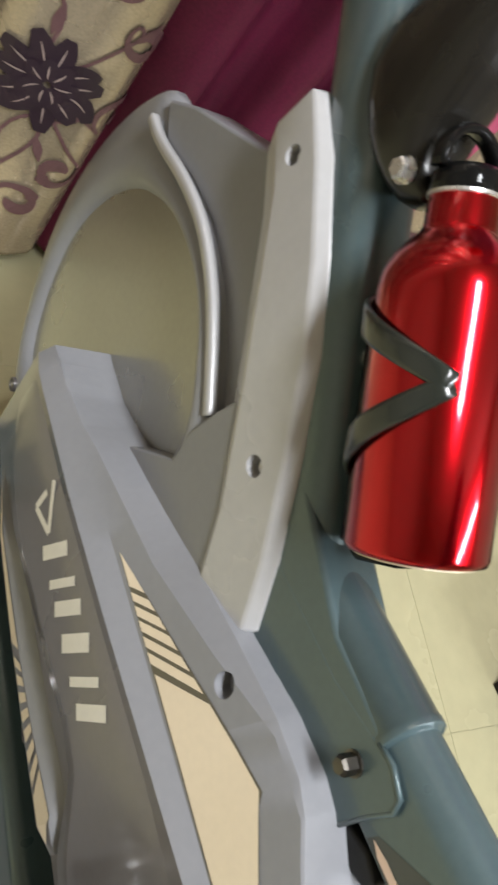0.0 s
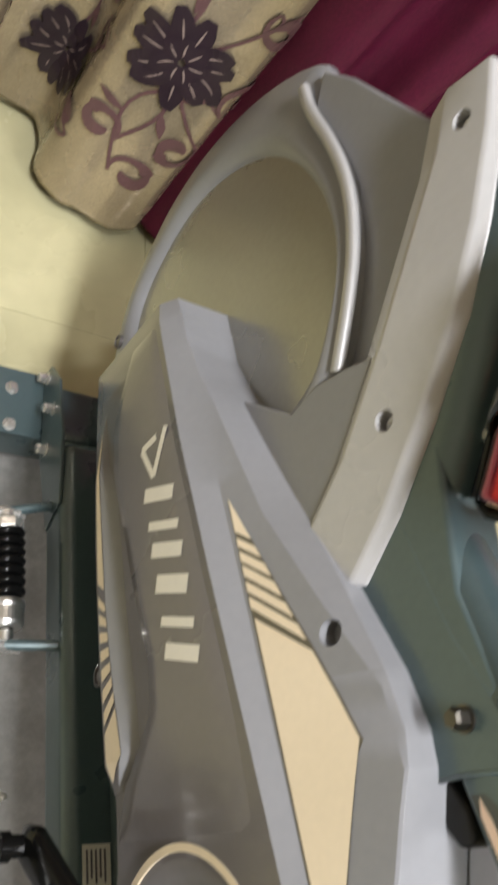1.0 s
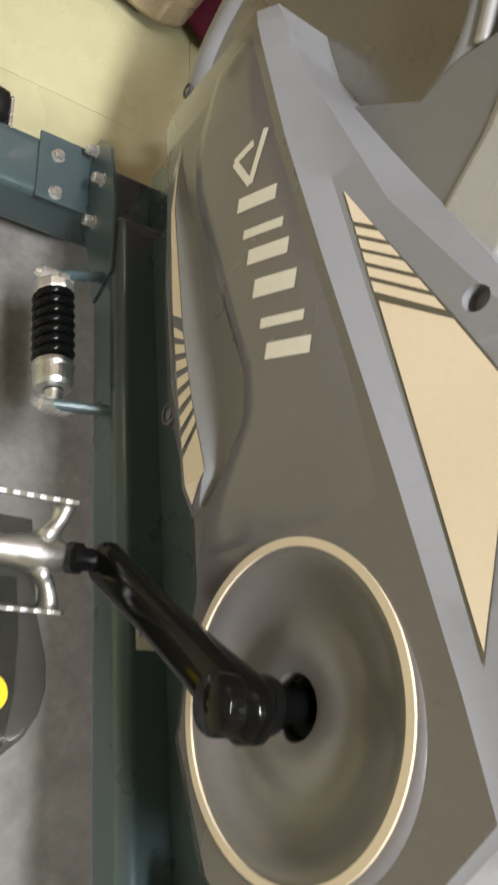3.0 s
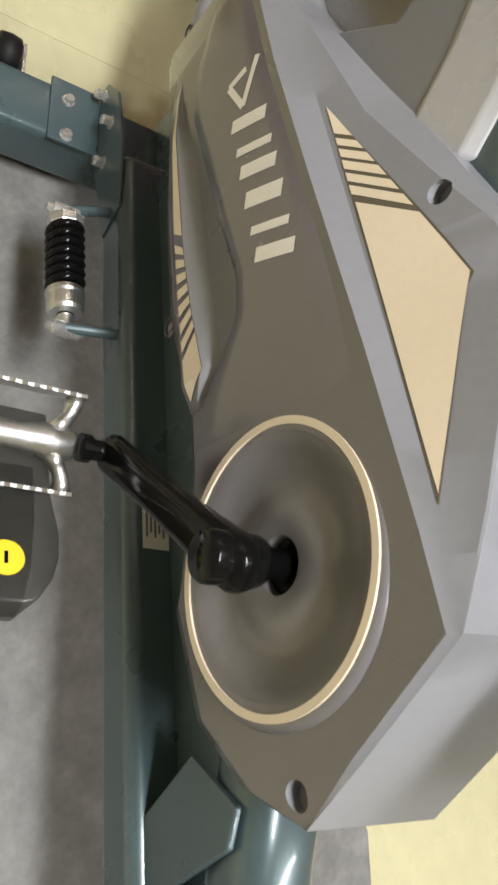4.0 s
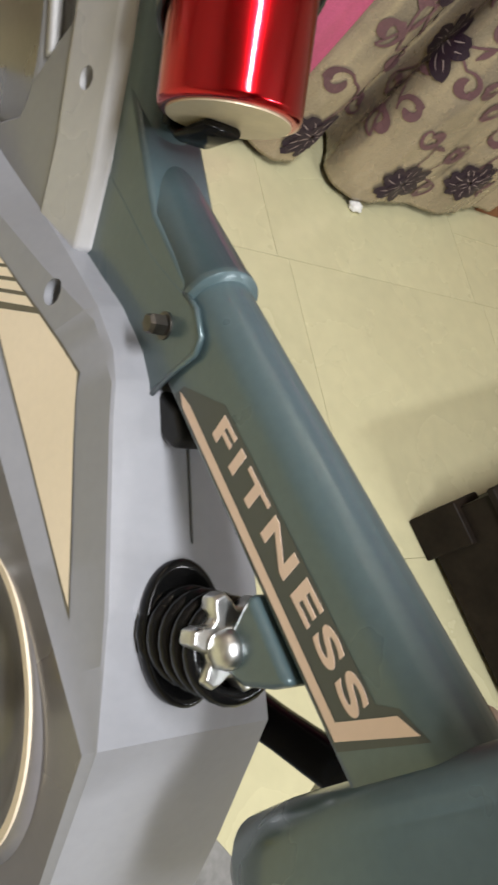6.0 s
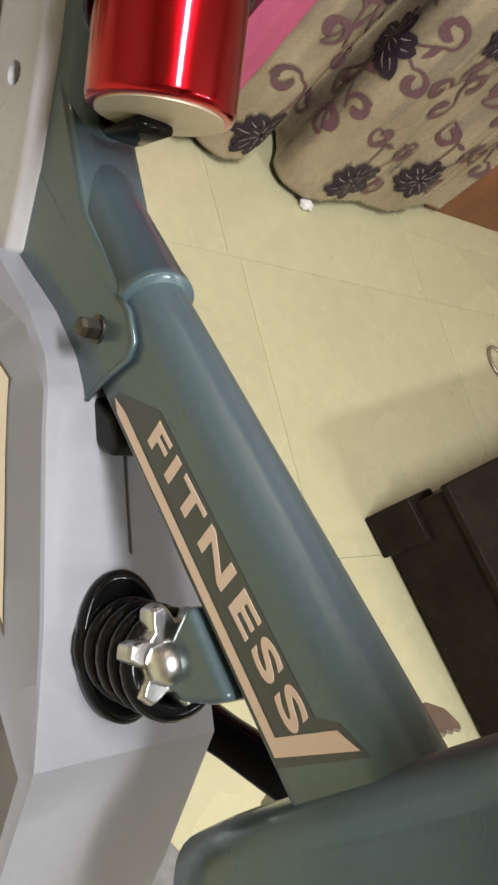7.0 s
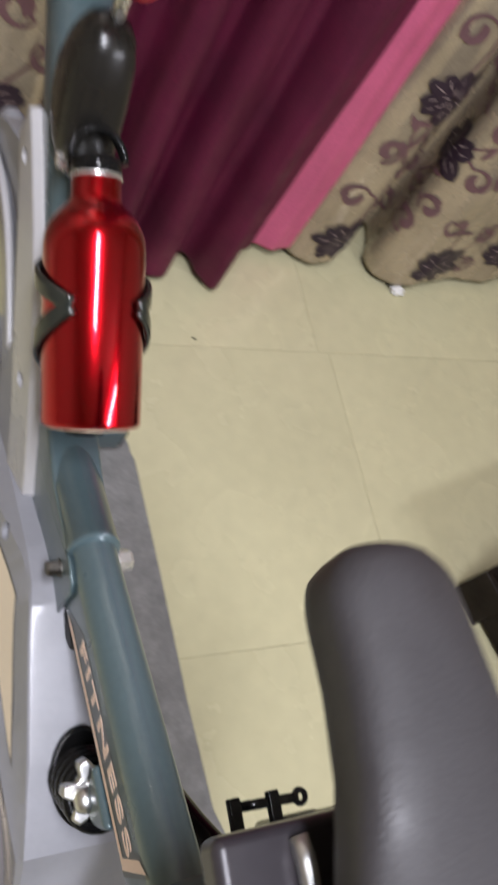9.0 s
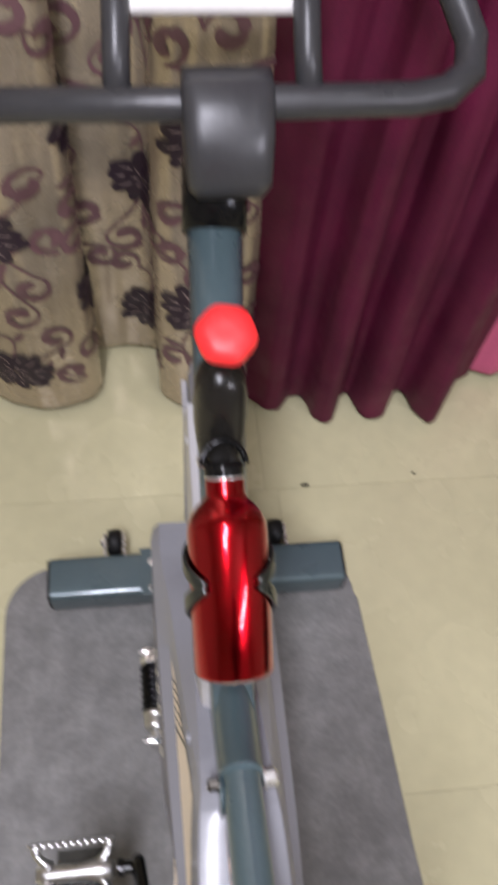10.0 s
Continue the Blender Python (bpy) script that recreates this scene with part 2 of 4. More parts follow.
STATIONS = sorted({round(r[0], 4) for row in ROWS6 for r in row} | {round(0.51 - 0.012 * k, 4) for k in range(48)}, reverse=True)
rings = []
for y in STATIONS:
    left = [(lerp(row, y)[0], y, lerp(row, y)[1]) for row in ROWS6]
    x0, _, z0 = left[0]
    crown = left[-1][2] + 0.001 + 0.005 * min(1, max(0, (0.25 - y) / 0.08)) * min(1, max(0, (y + 0.08) / 0.06))
    right = [(-x, yy, z) for x, yy, z in reversed(left)]
    rings.append([(-0.03, y, z0 - 0.006), *left, (0.0, y, crown), *right, (0.03, y, z0 - 0.006)])
bm = bmesh.new()
rows = loft(bm, rings)
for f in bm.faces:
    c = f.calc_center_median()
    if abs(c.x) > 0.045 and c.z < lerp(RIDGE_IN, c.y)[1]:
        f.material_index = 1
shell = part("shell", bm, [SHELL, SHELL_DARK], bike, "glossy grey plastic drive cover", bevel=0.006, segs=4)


def decal(name, poly, material, parent, lift=0.0007, label="", surface=None):
    """A thin sticker with outline poly (y, z) laid on the left flank."""
    surface = surface or side_x
    bm = bmesh.new()
    face = bm.faces.new([bm.verts.new((0, y, z)) for y, z in poly])
    bm.normal_update()
    bmesh.ops.triangulate(bm, faces=[face])
    for q, ax in ((1, Vector((0, 1, 0))), (2, Vector((0, 0, 1)))):
        low, high = min(p[q - 1] for p in poly), max(p[q - 1] for p in poly)
        for k in range(int(low / 0.006) + 1, int(high / 0.006) + 1):
            bmesh.ops.bisect_plane(bm, geom=bm.verts[:] + bm.edges[:] + bm.faces[:], plane_co=ax * (k * 0.006), plane_no=ax, dist=1e-6)
    for v in bm.verts:
        v.co.x = surface(v.co.y, v.co.z) - lift
    if bm.faces and sum(f.normal.x for f in bm.faces) > 0:
        bmesh.ops.reverse_faces(bm, faces=bm.faces[:])
    return part(name, bm, material, parent, label)


# cream panel on the upper flank
decal("cream_panel", [(0.252, 0.4975), (0.2255, 0.539), (0.177, 0.566), (0.063, 0.541)], CREAM, shell, label="cream sticker panel")

def along(a, b, k):
    return (a[0] + (b[0] - a[0]) * k, a[1] + (b[1] - a[1]) * k)


TIP, LOWER_END, UPPER_END = (0.335, 0.477), (0.256, 0.4956), (0.228, 0.5375)
decal("cream_stripe", [TIP, along(TIP, UPPER_END, 0.31), along(TIP, LOWER_END, 0.31)], CREAM, shell)
for a, b in ((0.36, 0.44), (0.48, 0.57), (0.605, 0.7), (0.74, 0.83), (0.87, 0.965)):
    decal("cream_stripe", [along(TIP, LOWER_END, a), along(TIP, UPPER_END, a), along(TIP, UPPER_END, b), along(TIP, LOWER_END, b)], CREAM, shell)
decal("sticker_border", [along(TIP, LOWER_END, 0.3), along(TIP, UPPER_END, 0.3), (0.2255, 0.5405), (0.176, 0.568), (0.17, 0.5645), (0.057, 0.5405), (0.15, 0.52)], SHADOW_STK, shell, lift=0.0004, label="dark border round the cream sticker")

# raised logo panel with its crease below
CREASE = [(0.505, 0.372), (0.43, 0.349), (0.399, 0.348), (0.289, 0.384), (0.24, 0.402), (0.212, 0.4), (0.19, 0.377), (0.165, 0.352), (0.13, 0.34)]


def lift_at(y, z):
    zc, zt = lerp(CREASE, y)[0], lerp(RIDGE_IN, y)[1] - 0.006
    k = min(1.0, max(0.0, (zt - z) / max(zt - zc, 0.01)))
    along_y = min(1.0, max(0.0, (y - 0.135) / 0.09)) * min(1.0, max(0.0, (0.505 - y) / 0.06))
    return 0.0085 * k ** 0.7 * along_y


def raised(name, poly, lift, material, parent, bevel, label=""):
    bm = bmesh.new()
    pts = []
    for (a, b), (c, d) in zip(poly, poly[1:] + poly[:1]):
        n = max(1, int(math.hypot(c - a, d - b) / 0.03))
        pts += [(a + (c - a) * k / n, b + (d - b) * k / n) for k in range(n)]
    loft(bm, [[(side_x(y, z) - lift, y, z) for y, z in pts], [(side_x(y, z) + 0.012, y, z) for y, z in pts]])
    return part(name, bm, material, parent, label, bevel=bevel, segs=3)


def lifted(y, z):
    return side_x(y, z) - lift_at(y, z) - 0.0007


bm = bmesh.new()
strips = []
for k in range(41):
    y = 0.504 - (0.504 - 0.134) * k / 40
    zc, zt = lerp(CREASE, y)[0], lerp(RIDGE_IN, y)[1] - 0.006
    strip = [(side_x(y, zc - 0.007) + 0.001, y, zc - 0.007), (side_x(y, zc - 0.003) - lift_at(y, zc) * 0.55, y, zc - 0.003)]
    sink = 0.0012 if k in (0, 40) else 0.0
    strip += [(side_x(y, zc + (zt - zc) * q / 8) - lift_at(y, zc + (zt - zc) * q / 8) - 0.0006 + sink + (0.0012 if q == 8 else 0.0), y, zc + (zt - zc) * q / 8) for q in range(9)]
    strips.append(strip)
loft(bm, strips, False, False)
logo_panel = part("logo_panel", bm, SHELL_DARK, shell, "raised dark grey panel", smooth=True)
# proud lower plate that carries the cream strip, with a light sloping band above it
LOWER_STRIP = [(0.458, 0.3085), (0.387, 0.3105), (0.321, 0.315), (0.25, 0.324), (0.173, 0.336)]
UPPER_STRIP = [(0.458, 0.309), (0.386, 0.318), (0.3, 0.329), (0.245, 0.341), (0.19, 0.357)]
UP_LINE = UPPER_STRIP + [(0.172, 0.343)]
BAND_TOP = [(0.458, 0.312), (0.42, 0.319), (0.387, 0.337), (0.29, 0.352), (0.21, 0.3695), (0.188, 0.3695), (0.172, 0.346)]
PROUD = 0.0075


def proud(y, z):
    return side_x(y, z) - PROUD * min(1.0, max(0.0, (0.47 - y) / 0.06)) * min(1.0, max(0.0, (y - 0.165) / 0.02))


dark, light = [], []
for k in range(49):
    y = 0.47 - (0.47 - 0.166) * k / 48
    zl, zu, zb = lerp(LOWER_STRIP, y)[0], lerp(UP_LINE, y)[0], lerp(BAND_TOP, y)[0]
    zu, zb = max(zu, zl + 0.001), max(zb, zu + 0.003, zl + 0.004)
    dark.append([(side_x(y, zl - 0.016) + 0.001, y, zl - 0.016), (proud(y, zl) + 0.0012, y, zl - 0.006), (proud(y, zl), y, zl), (proud(y, zu), y, zu)])
    light.append([(proud(y, zu), y, zu), (side_x(y, zb) + (proud(y, zu) - side_x(y, zu)) * 0.6, y, zu + (zb - zu) * 0.45), (side_x(y, zb) + 0.001, y, zb)])
bm = bmesh.new()
loft(bm, dark, False, False)
trim = part("lower_plate", bm, SHELL_DARK, shell, "proud dark grey lower plate", smooth=True)
bm = bmesh.new()
loft(bm, light, False, False)
part("trim_band", bm, SHELL, trim, "light grey sloping trim band", smooth=True)


def on_line(line, k):
    k = min(max(k, 0), 1) * (len(line) - 1)
    i = min(int(k), len(line) - 2)
    return along(line[i], line[i + 1], k - i)


decal("cream_strip", [on_line(LOWER_STRIP, k / 8 * 0.51) for k in range(9)] + [on_line(UPPER_STRIP, k / 8 * 0.47) for k in range(8, 0, -1)], CREAM, trim, lift=0.0006, surface=proud)
for k in range(7):
    a = 0.545 + k * 0.05
    decal("cream_stripe", [on_line(LOWER_STRIP, a), on_line(LOWER_STRIP, a + 0.03), on_line(UPPER_STRIP, a - 0.01), on_line(UPPER_STRIP, a - 0.04)], CREAM, trim, lift=0.0006, surface=proud)
decal("cream_strip", [on_line(LOWER_STRIP, 0.895), on_line(LOWER_STRIP, 1), on_line(UPPER_STRIP, 1), on_line(UPPER_STRIP, 0.855)], CREAM, trim, lift=0.0006, surface=proud)

# maker's mark as plain bars: an outlined wedge and six upright bars
LOGO_A, LOGO_B = Vector((0.414, 0.421)), Vector((0.235, 0.446))
LOGO_U = (LOGO_B - LOGO_A).normalized()
LOGO_V = Vector((LOGO_U.y, -LOGO_U.x)) * -1
LOGO_V = LOGO_V if LOGO_V.y > 0 else -LOGO_V


def mark(u0, v0, u1, v1, w, name="logo_bar"):
    """A bar on the logo panel from (u0, v0) to (u1, v1), metres along and across the mark."""
    a, b = LOGO_A + LOGO_U * u0 + LOGO_V * v0, LOGO_A + LOGO_U * u1 + LOGO_V * v1
    d = (b - a).normalized()
    n = Vector((-d.y, d.x)) * w / 2
    decal(name, [tuple(a + n), tuple(b + n), tuple(b - n), tuple(a - n)], WHITE_STK, logo_panel, lift=0.0003, surface=lifted)


mark(0.0085, 0.005, 0.0395, -0.0165, 0.0055)
mark(0.0395, -0.0165, 0.0115, -0.0285, 0.0055)
mark(0.0115, -0.0285, 0.0105, -0.008, 0.0055)
for u, w in ((0.0555, 0.0105), (0.081, 0.0065), (0.1, 0.0105), (0.1255, 0.0125), (0.1525, 0.0065), (0.173, 0.0105)):
    k = (u - 0.055) / 0.118
    mark(u - 0.0068, -0.0305 + 0.0085 * k, u + 0.0068, 0.0052 + 0.0078 * k, w)

# round cover over the chain wheel
HUB_Y, HUB_Z = 0.046, 0.4195
m = Matrix.Translation((-0.0503, HUB_Y, HUB_Z)) @ Matrix.Rotation(radians(1.6), 4, "Y") @ Matrix.Rotation(radians(-90), 4, "Y")
bm = bmesh.new()
lathe(bm, [(0.0948, -0.008), (0.0946, 0.002), (0.0937, 0.0065), (0.0917, 0.0094), (0.0895, 0.0105), (0.077, 0.0105), (0.071, 0.006), (0.055, 0.002), (0.044, 0.0015), (0.037, 0.0045), (0.026, 0.0055), (0.0178, 0.0045), (0.0165, -0.007)], m, 72)
disc = part("chain_cover", bm, DISH, shell, "round dished dark grey cover", smooth=True)
md = disc.modifiers.new("edges", "EDGE_SPLIT")
md.split_angle = radians(50)
bm = bmesh.new()
rings = [[m @ Vector((r * math.cos(2 * math.pi * k / 72), r * math.sin(2 * math.pi * k / 72), h)) for k in range(72)] for r, h in ((0.0885, 0.0095), (0.0885, 0.0122), (0.0835, 0.0122), (0.0835, 0.0095), (0.0885, 0.0095))]
loft(bm, rings, True, False)
part("cream_ring", bm, CREAM, disc, "thin cream ring")
bm = bmesh.new()
lathe(bm, [(0.0168, -0.007), (0.0168, -0.003)], m, 32)
part("axle_hole", bm, BLACK, disc)

# front guard
C_Y, C_Z = 0.52, 0.42
OUTER = [(0.44, 0.235), (0.50, 0.222), (0.574, 0.214), (0.64, 0.234), (0.688, 0.29), (0.714, 0.347), (0.724, 0.418), (0.713, 0.495), (0.69, 0.548), (0.666, 0.578), (0.621, 0.566), (0.571, 0.586), (0.523, 0.598), (0.475, 0.596), (0.439, 0.586), (0.394, 0.568), (0.345, 0.52), (0.33, 0.45), (0.34, 0.32)]
INNER = [(0.5, 0.268), (0.57, 0.262), (0.619, 0.283), (0.649, 0.336), (0.664, 0.394), (0.651, 0.458), (0.625, 0.504), (0.593, 0.533), (0.55, 0.555), (0.501, 0.567), (0.466, 0.565), (0.435, 0.553), (0.399, 0.534), (0.385, 0.47), (0.40, 0.38), (0.44, 0.30)]


def smooth_loop(pts, rounds=2):
    for _ in range(rounds):
        out = []
        for a, b in zip(pts, pts[1:] + pts[:1]):
            out += [along(a, b, 0.25), along(a, b, 0.75)]
        pts = out
    return pts


def radius_at(loop, ang):
    d = Vector((math.cos(ang), math.sin(ang)))
    best = 0.0
    for (a, b), (c, e) in zip(loop, loop[1:] + loop[:1]):
        p, q = Vector((a - C_Y, b - C_Z)), Vector((c - a, e - b))
        den = d.x * q.y - d.y * q.x
        if abs(den) < 1e-9:
            continue
        r = (p.x * q.y - p.y * q.x) / den
        s = (p.x * d.y - p.y * d.x) / den
        if 0 <= s <= 1 and r > best:
            best = r
    return best


OUT_L, IN_L = smooth_loop(OUTER), smooth_loop(INNER)
sections = []
for k in range(96):
    ang = 2 * math.pi * k / 96
    ro, ri = radius_at(OUT_L, ang), radius_at(IN_L, ang)
    y_out = C_Y + ro * math.cos(ang)
    t = min(1.0, max(0.0, (y_out - 0.39) / 0.3))
    w = 0.03 - 0.009 * t
    sec = []
    for r, x in ((ri, -0.010), (ri + 0.006, -w + 0.006), (ri + 0.011, -w + 0.001), (ri + (ro - ri) * 0.45, -w * (1 - 0.12 * t)), (ro - 0.008, -w * (0.93 - 0.4 * t)), (ro - 0.002, -w * (0.7 - 0.4 * t)), (ro, -w * (0.4 - 0.25 * t)), (ro, 0.0)):
        sec.append((x, C_Y + r * math.cos(ang), C_Z + r * math.sin(ang)))
    sec += [(-x, y, z) for x, y, z in reversed(sec[:-1])]
    sections.append(sec)
bm = bmesh.new()
loft(bm, sections + sections[:1], True, False)
bmesh.ops.remove_doubles(bm, verts=bm.verts[:], dist=1e-5)
guard = part("front_guard", bm, SHELL, bike, "grey plastic arch round the flywheel cover", smooth=True)
bm = bmesh.new()
prism(bm, [(C_Y + (radius_at(IN_L, 2 * math.pi * k / 64) + 0.003) * math.cos(2 * math.pi * k / 64), C_Z + (radius_at(IN_L, 2 * math.pi * k / 64) + 0.003) * math.sin(2 * math.pi * k / 64)) for k in range(64)], -0.013, 0.013)
GLOSS = mat("glossy_dark_plastic", (0.36, 0.35, 0.31), 0.3, 0.7, 0.05, 3, 160, 0.008, coat=0.5)
part("flywheel_cover", bm, GLOSS, guard, "smooth glossy dark inset panel")
BAND = [(0.648, 0.557), (0.621, 0.561), (0.571, 0.581), (0.523, 0.593), (0.475, 0.591), (0.439, 0.581), (0.394, 0.563)]
bm = bmesh.new()
prism(bm, [(0.394, 0.563), (0.439, 0.581), (0.475, 0.591), (0.523, 0.593), (0.571, 0.581), (0.621, 0.56), (0.652, 0.575), (0.618, 0.603), (0.581, 0.626), (0.519, 0.665), (0.493, 0.656), (0.451, 0.627), (0.394, 0.592), (0.337, 0.55), (0.262, 0.505), (0.28, 0.45), (0.375, 0.45), (0.385, 0.5)], -0.0165, 0.0165)
part("guard_web", bm, SHELL, guard, bevel=0.003)
bm = bmesh.new()
prism(bm, [(0.4185, 0.4665), (0.384, 0.5195), (0.392, 0.545), (0.39, 0.575), (0.386, 0.6), (0.332, 0.56), (0.296, 0.522), (0.262, 0.503), (0.28, 0.44), (0.42, 0.43)], -0.0302, 0.0302)
part("guard_shoulder", bm, SHELL, guard, "grey panel closing the window below", bevel=0.002)
RIB = BAND
for _ in range(2):
    RIB = [RIB[0]] + [along(a, b, k) for a, b in zip(RIB, RIB[1:]) for k in (0.25, 0.75)] + [RIB[-1]]
for side in (-1, 1):
    bm = bmesh.new()
    sweep(bm, [(side * (0.026 - 0.02 * max(0, y - 0.39)), y, z) for y, z in RIB], 0.0036, 0.0044, 12, power=4)
    part("guard_rib", bm, FIN, guard, "light raised edge", smooth=True)

# curved fin over the guard
FIN_TOP = [(0.520, 0.7135), (0.480, 0.701), (0.429, 0.679), (0.383, 0.654), (0.336, 0.619), (0.291, 0.581), (0.262, 0.550)]
FIN_LOW = [(0.522, 0.686), (0.484, 0.669), (0.441, 0.641), (0.388, 0.606), (0.332, 0.563), (0.296, 0.524), (0.262, 0.503)]
bm = bmesh.new()
rings = []
for i, (a, b) in enumerate(zip(FIN_TOP, FIN_LOW)):
    wt, wl = 0.0265, 0.0285 + 0.003 * min(1, i / 3)
    rim = 0.0 if i == 0 else 0.006
    rings.append([(-0.019, a[0] - 0.004, a[1] + 0.004 + rim), (-wt, a[0], a[1] + 0.004), (-wl, *b), (-wl + 0.006, b[0] - 0.002, b[1] - 0.02), (wl - 0.006, b[0] - 0.002, b[1] - 0.02), (wl, *b), (wt, a[0], a[1] + 0.004), (0.019, a[0] - 0.004, a[1] + 0.004 + rim)])
loft(bm, rings)
fin = part("guard_fin", bm, FIN, bike, "curved light grey plastic fin", bevel=0.0025, segs=3)


def drill(ob, holes, wells=()):
    """Sinks round sockets into ob: each hole is (point on the surface, radius); wells are deeper and hold no screw."""
    bm = bmesh.new()
    for p, r in holes:
        bmesh.ops.create_cone(bm, cap_ends=True, segments=28, radius1=r, radius2=r, depth=0.018, matrix=Matrix.Translation(p) @ Matrix.Rotation(radians(90), 4, "Y"))
    for p, r in wells:
        bmesh.ops.create_cone(bm, cap_ends=True, segments=48, radius1=r, radius2=r, depth=0.036, matrix=Matrix.Translation(p) @ Matrix.Rotation(radians(90), 4, "Y"))
    cutter_me = bpy.data.meshes.new("cutter")
    bm.to_mesh(cutter_me)
    bm.free()
    cutter = new("cutter", cutter_me)
    md = ob.modifiers.new("holes", "BOOLEAN")
    md.operation, md.object, md.solver = "DIFFERENCE", cutter, "EXACT"
    bpy.context.view_layer.update()
    me = bpy.data.meshes.new_from_object(ob.evaluated_get(bpy.context.evaluated_depsgraph_get()))
    before = len(ob.data.polygons)
    ob.modifiers.clear()
    if len(me.polygons) >= before:
        ob.data = me
    bpy.data.objects.remove(cutter)
    for p, r in holes if ob is fin else ():
        bm = bmesh.new()
        mm = Matrix.Translation(p) @ Matrix.Rotation(radians(-90), 4, "Y")
        lathe(bm, [(r * 0.62, -0.009), (r * 0.62, -0.006), (r * 0.5, -0.005), (r * 0.3, -0.005), (r * 0.28, -0.007)], mm, 16)
        part("screw", bm, ALLOY, ob, "small recessed screw", smooth=True)


drill(fin, [((-0.0275, 0.493, 0.690), 0.0062), ((-0.0285, 0.343, 0.600), 0.0066)])
drill(shell, [((side_x(y, z), y, z), r) for y, z, r in ((0.233, 0.551, 0.0075), (-0.079, 0.428, 0.0085))], [((-0.062, HUB_Y, HUB_Z), 0.08)])


def screw_hole(p, parent, r=0.0075):
    """A small socket with its screw."""
    mm = Matrix.Translation(p) @ Matrix.Rotation(radians(-90), 4, "Y")
    bm = bmesh.new()
    lathe(bm, [(r * 1.2, -0.002), (r * 1.15, 0.0008), (r, 0.001), (r * 0.95, -0.001)], mm, 24)
    lathe(bm, [(r * 0.55, -0.002), (r * 0.5, 0.0004), (r * 0.2, 0.0004)], mm, 12)
    return part("screw_hole", bm, SHELL_DARK, parent, "recessed screw socket")


screw_hole((side_x(0.255, 0.287) - 0.002, 0.255, 0.287), shell)
screw_hole((-0.034, 0.575, 0.27), guard, 0.006)

# frame: front post, sleeve and top tube
POST_A, POST_B = Vector((0, 0.25, 0.573)), Vector((0.008, 0.652, 0.822))
bm = bmesh.new()
sweep(bm, [POST_A + (POST_B - POST_A) * k for k in (-0.2, 0.0, 0.15, 0.32, 1.0)], [0.0185, 0.019, 0.0195, 0.022, 0.0265], [0.022, 0.025, 0.0265, 0.027, 0.027], 32, power=2.6)
post = part("front_post", bm, TEAL, bike, "teal grey painted post tube", smooth=True)
bm = bmesh.new()
prism(bm, [(0.30, 0.535), (0.38, 0.6), (0.4, 0.665), (0.33, 0.628), (0.24, 0.625), (0.19, 0.64), (0.182, 0.632), (0.163, 0.602), (0.16, 0.583), (0.2, 0.57), (0.235, 0.553)], -0.0186, 0.0206)
part("gusset", bm, TEAL, post, "flat teal gusset plate", bevel=0.004)
TUBE = lambda y: 0.636 - 0.345 * (y - 0.144)


def flank(d, w, low, high):
    """Half width of the frame tube at d above its middle: flat flank, round top, small round below."""
    top = high - w
    if d > top:
        return math.sqrt(max(0.0, w * w - (d - top) ** 2))
    if d < low + 0.005:
        return w - 0.005 + math.sqrt(max(0.0, 0.005 ** 2 - (low + 0.005 - d) ** 2))
    return w


def tube_ring(y, w, low, high, cx=0.001):
    """A section square to the tube, whose middle is at y."""
    ax = Vector((0, 0.327, 0.945))
    ds = [low + 0.0007, low + 0.0025, low + 0.005] + [low + 0.005 + (high - w - low - 0.005) * k / 4 for k in range(1, 5)] + [high - w + w * math.sin(math.pi / 2 * k / 10) for k in range(1, 11)]
    left = [Vector((cx - flank(d, w, low, high), y, TUBE(y))) + ax * d for d in ds]
    right = [Vector((2 * cx - p.x, p.y, p.z)) for p in reversed(left)]
    return left + right


bm = bmesh.new()
loft(bm, [tube_ring(y, w, -0.035, 0.0325 + w - 0.0192) for y, w in ((0.36, 0.0192), (0.3, 0.0192), (0.184, 0.0192), (0.1835, 0.0197), (0.1795, 0.0197), (0.178, 0.0178))])
part("tube_sleeve", bm, TEAL, post, smooth=True)
bm = bmesh.new()
loft(bm, [tube_ring(y, 0.0165, -0.0285, 0.0285) for y in (0.2, 0.1, 0.0, -0.06)])
tube = part("top_tube", bm, TEAL, bike, "teal grey painted frame tube", smooth=True)
for one in (tube, post.children[-1]):
    md = one.modifiers.new("edges", "EDGE_SPLIT")
    md.split_angle = radians(50)
LIP = [(0.186, 0.636), (0.175, 0.6415), (0.1605, 0.6405), (0.1555, 0.634), (0.156, 0.618), (0.1545, 0.594)]
bm = bmesh.new()
prism(bm, [(0.335, 0.574), (0.3, 0.588), (0.22, 0.6165), *LIP, (0.165, 0.586), (0.2, 0.571), (0.235, 0.554), (0.3, 0.536)], -0.0189, -0.0150)
tongue = part("sleeve_plate", bm, TEAL, post, "teal side plate of the sleeve", bevel=0.0015)
bm = bmesh.new()
sweep(bm, [(-0.0178, y, z) for y, z in LIP], 0.0015, 0.0015, 8)
part("plate_lip", bm, TEAL, tongue, smooth=True)
hexbolt("bolt", (-0.0189, 0.180, 0.616), (-1, 0, 0), post, 0.0055, 0.010, DARK_STEEL)
hexbolt("bolt", (0.0225, 0.182, 0.618), (1, 0, 0), post, 0.008, 0.012)

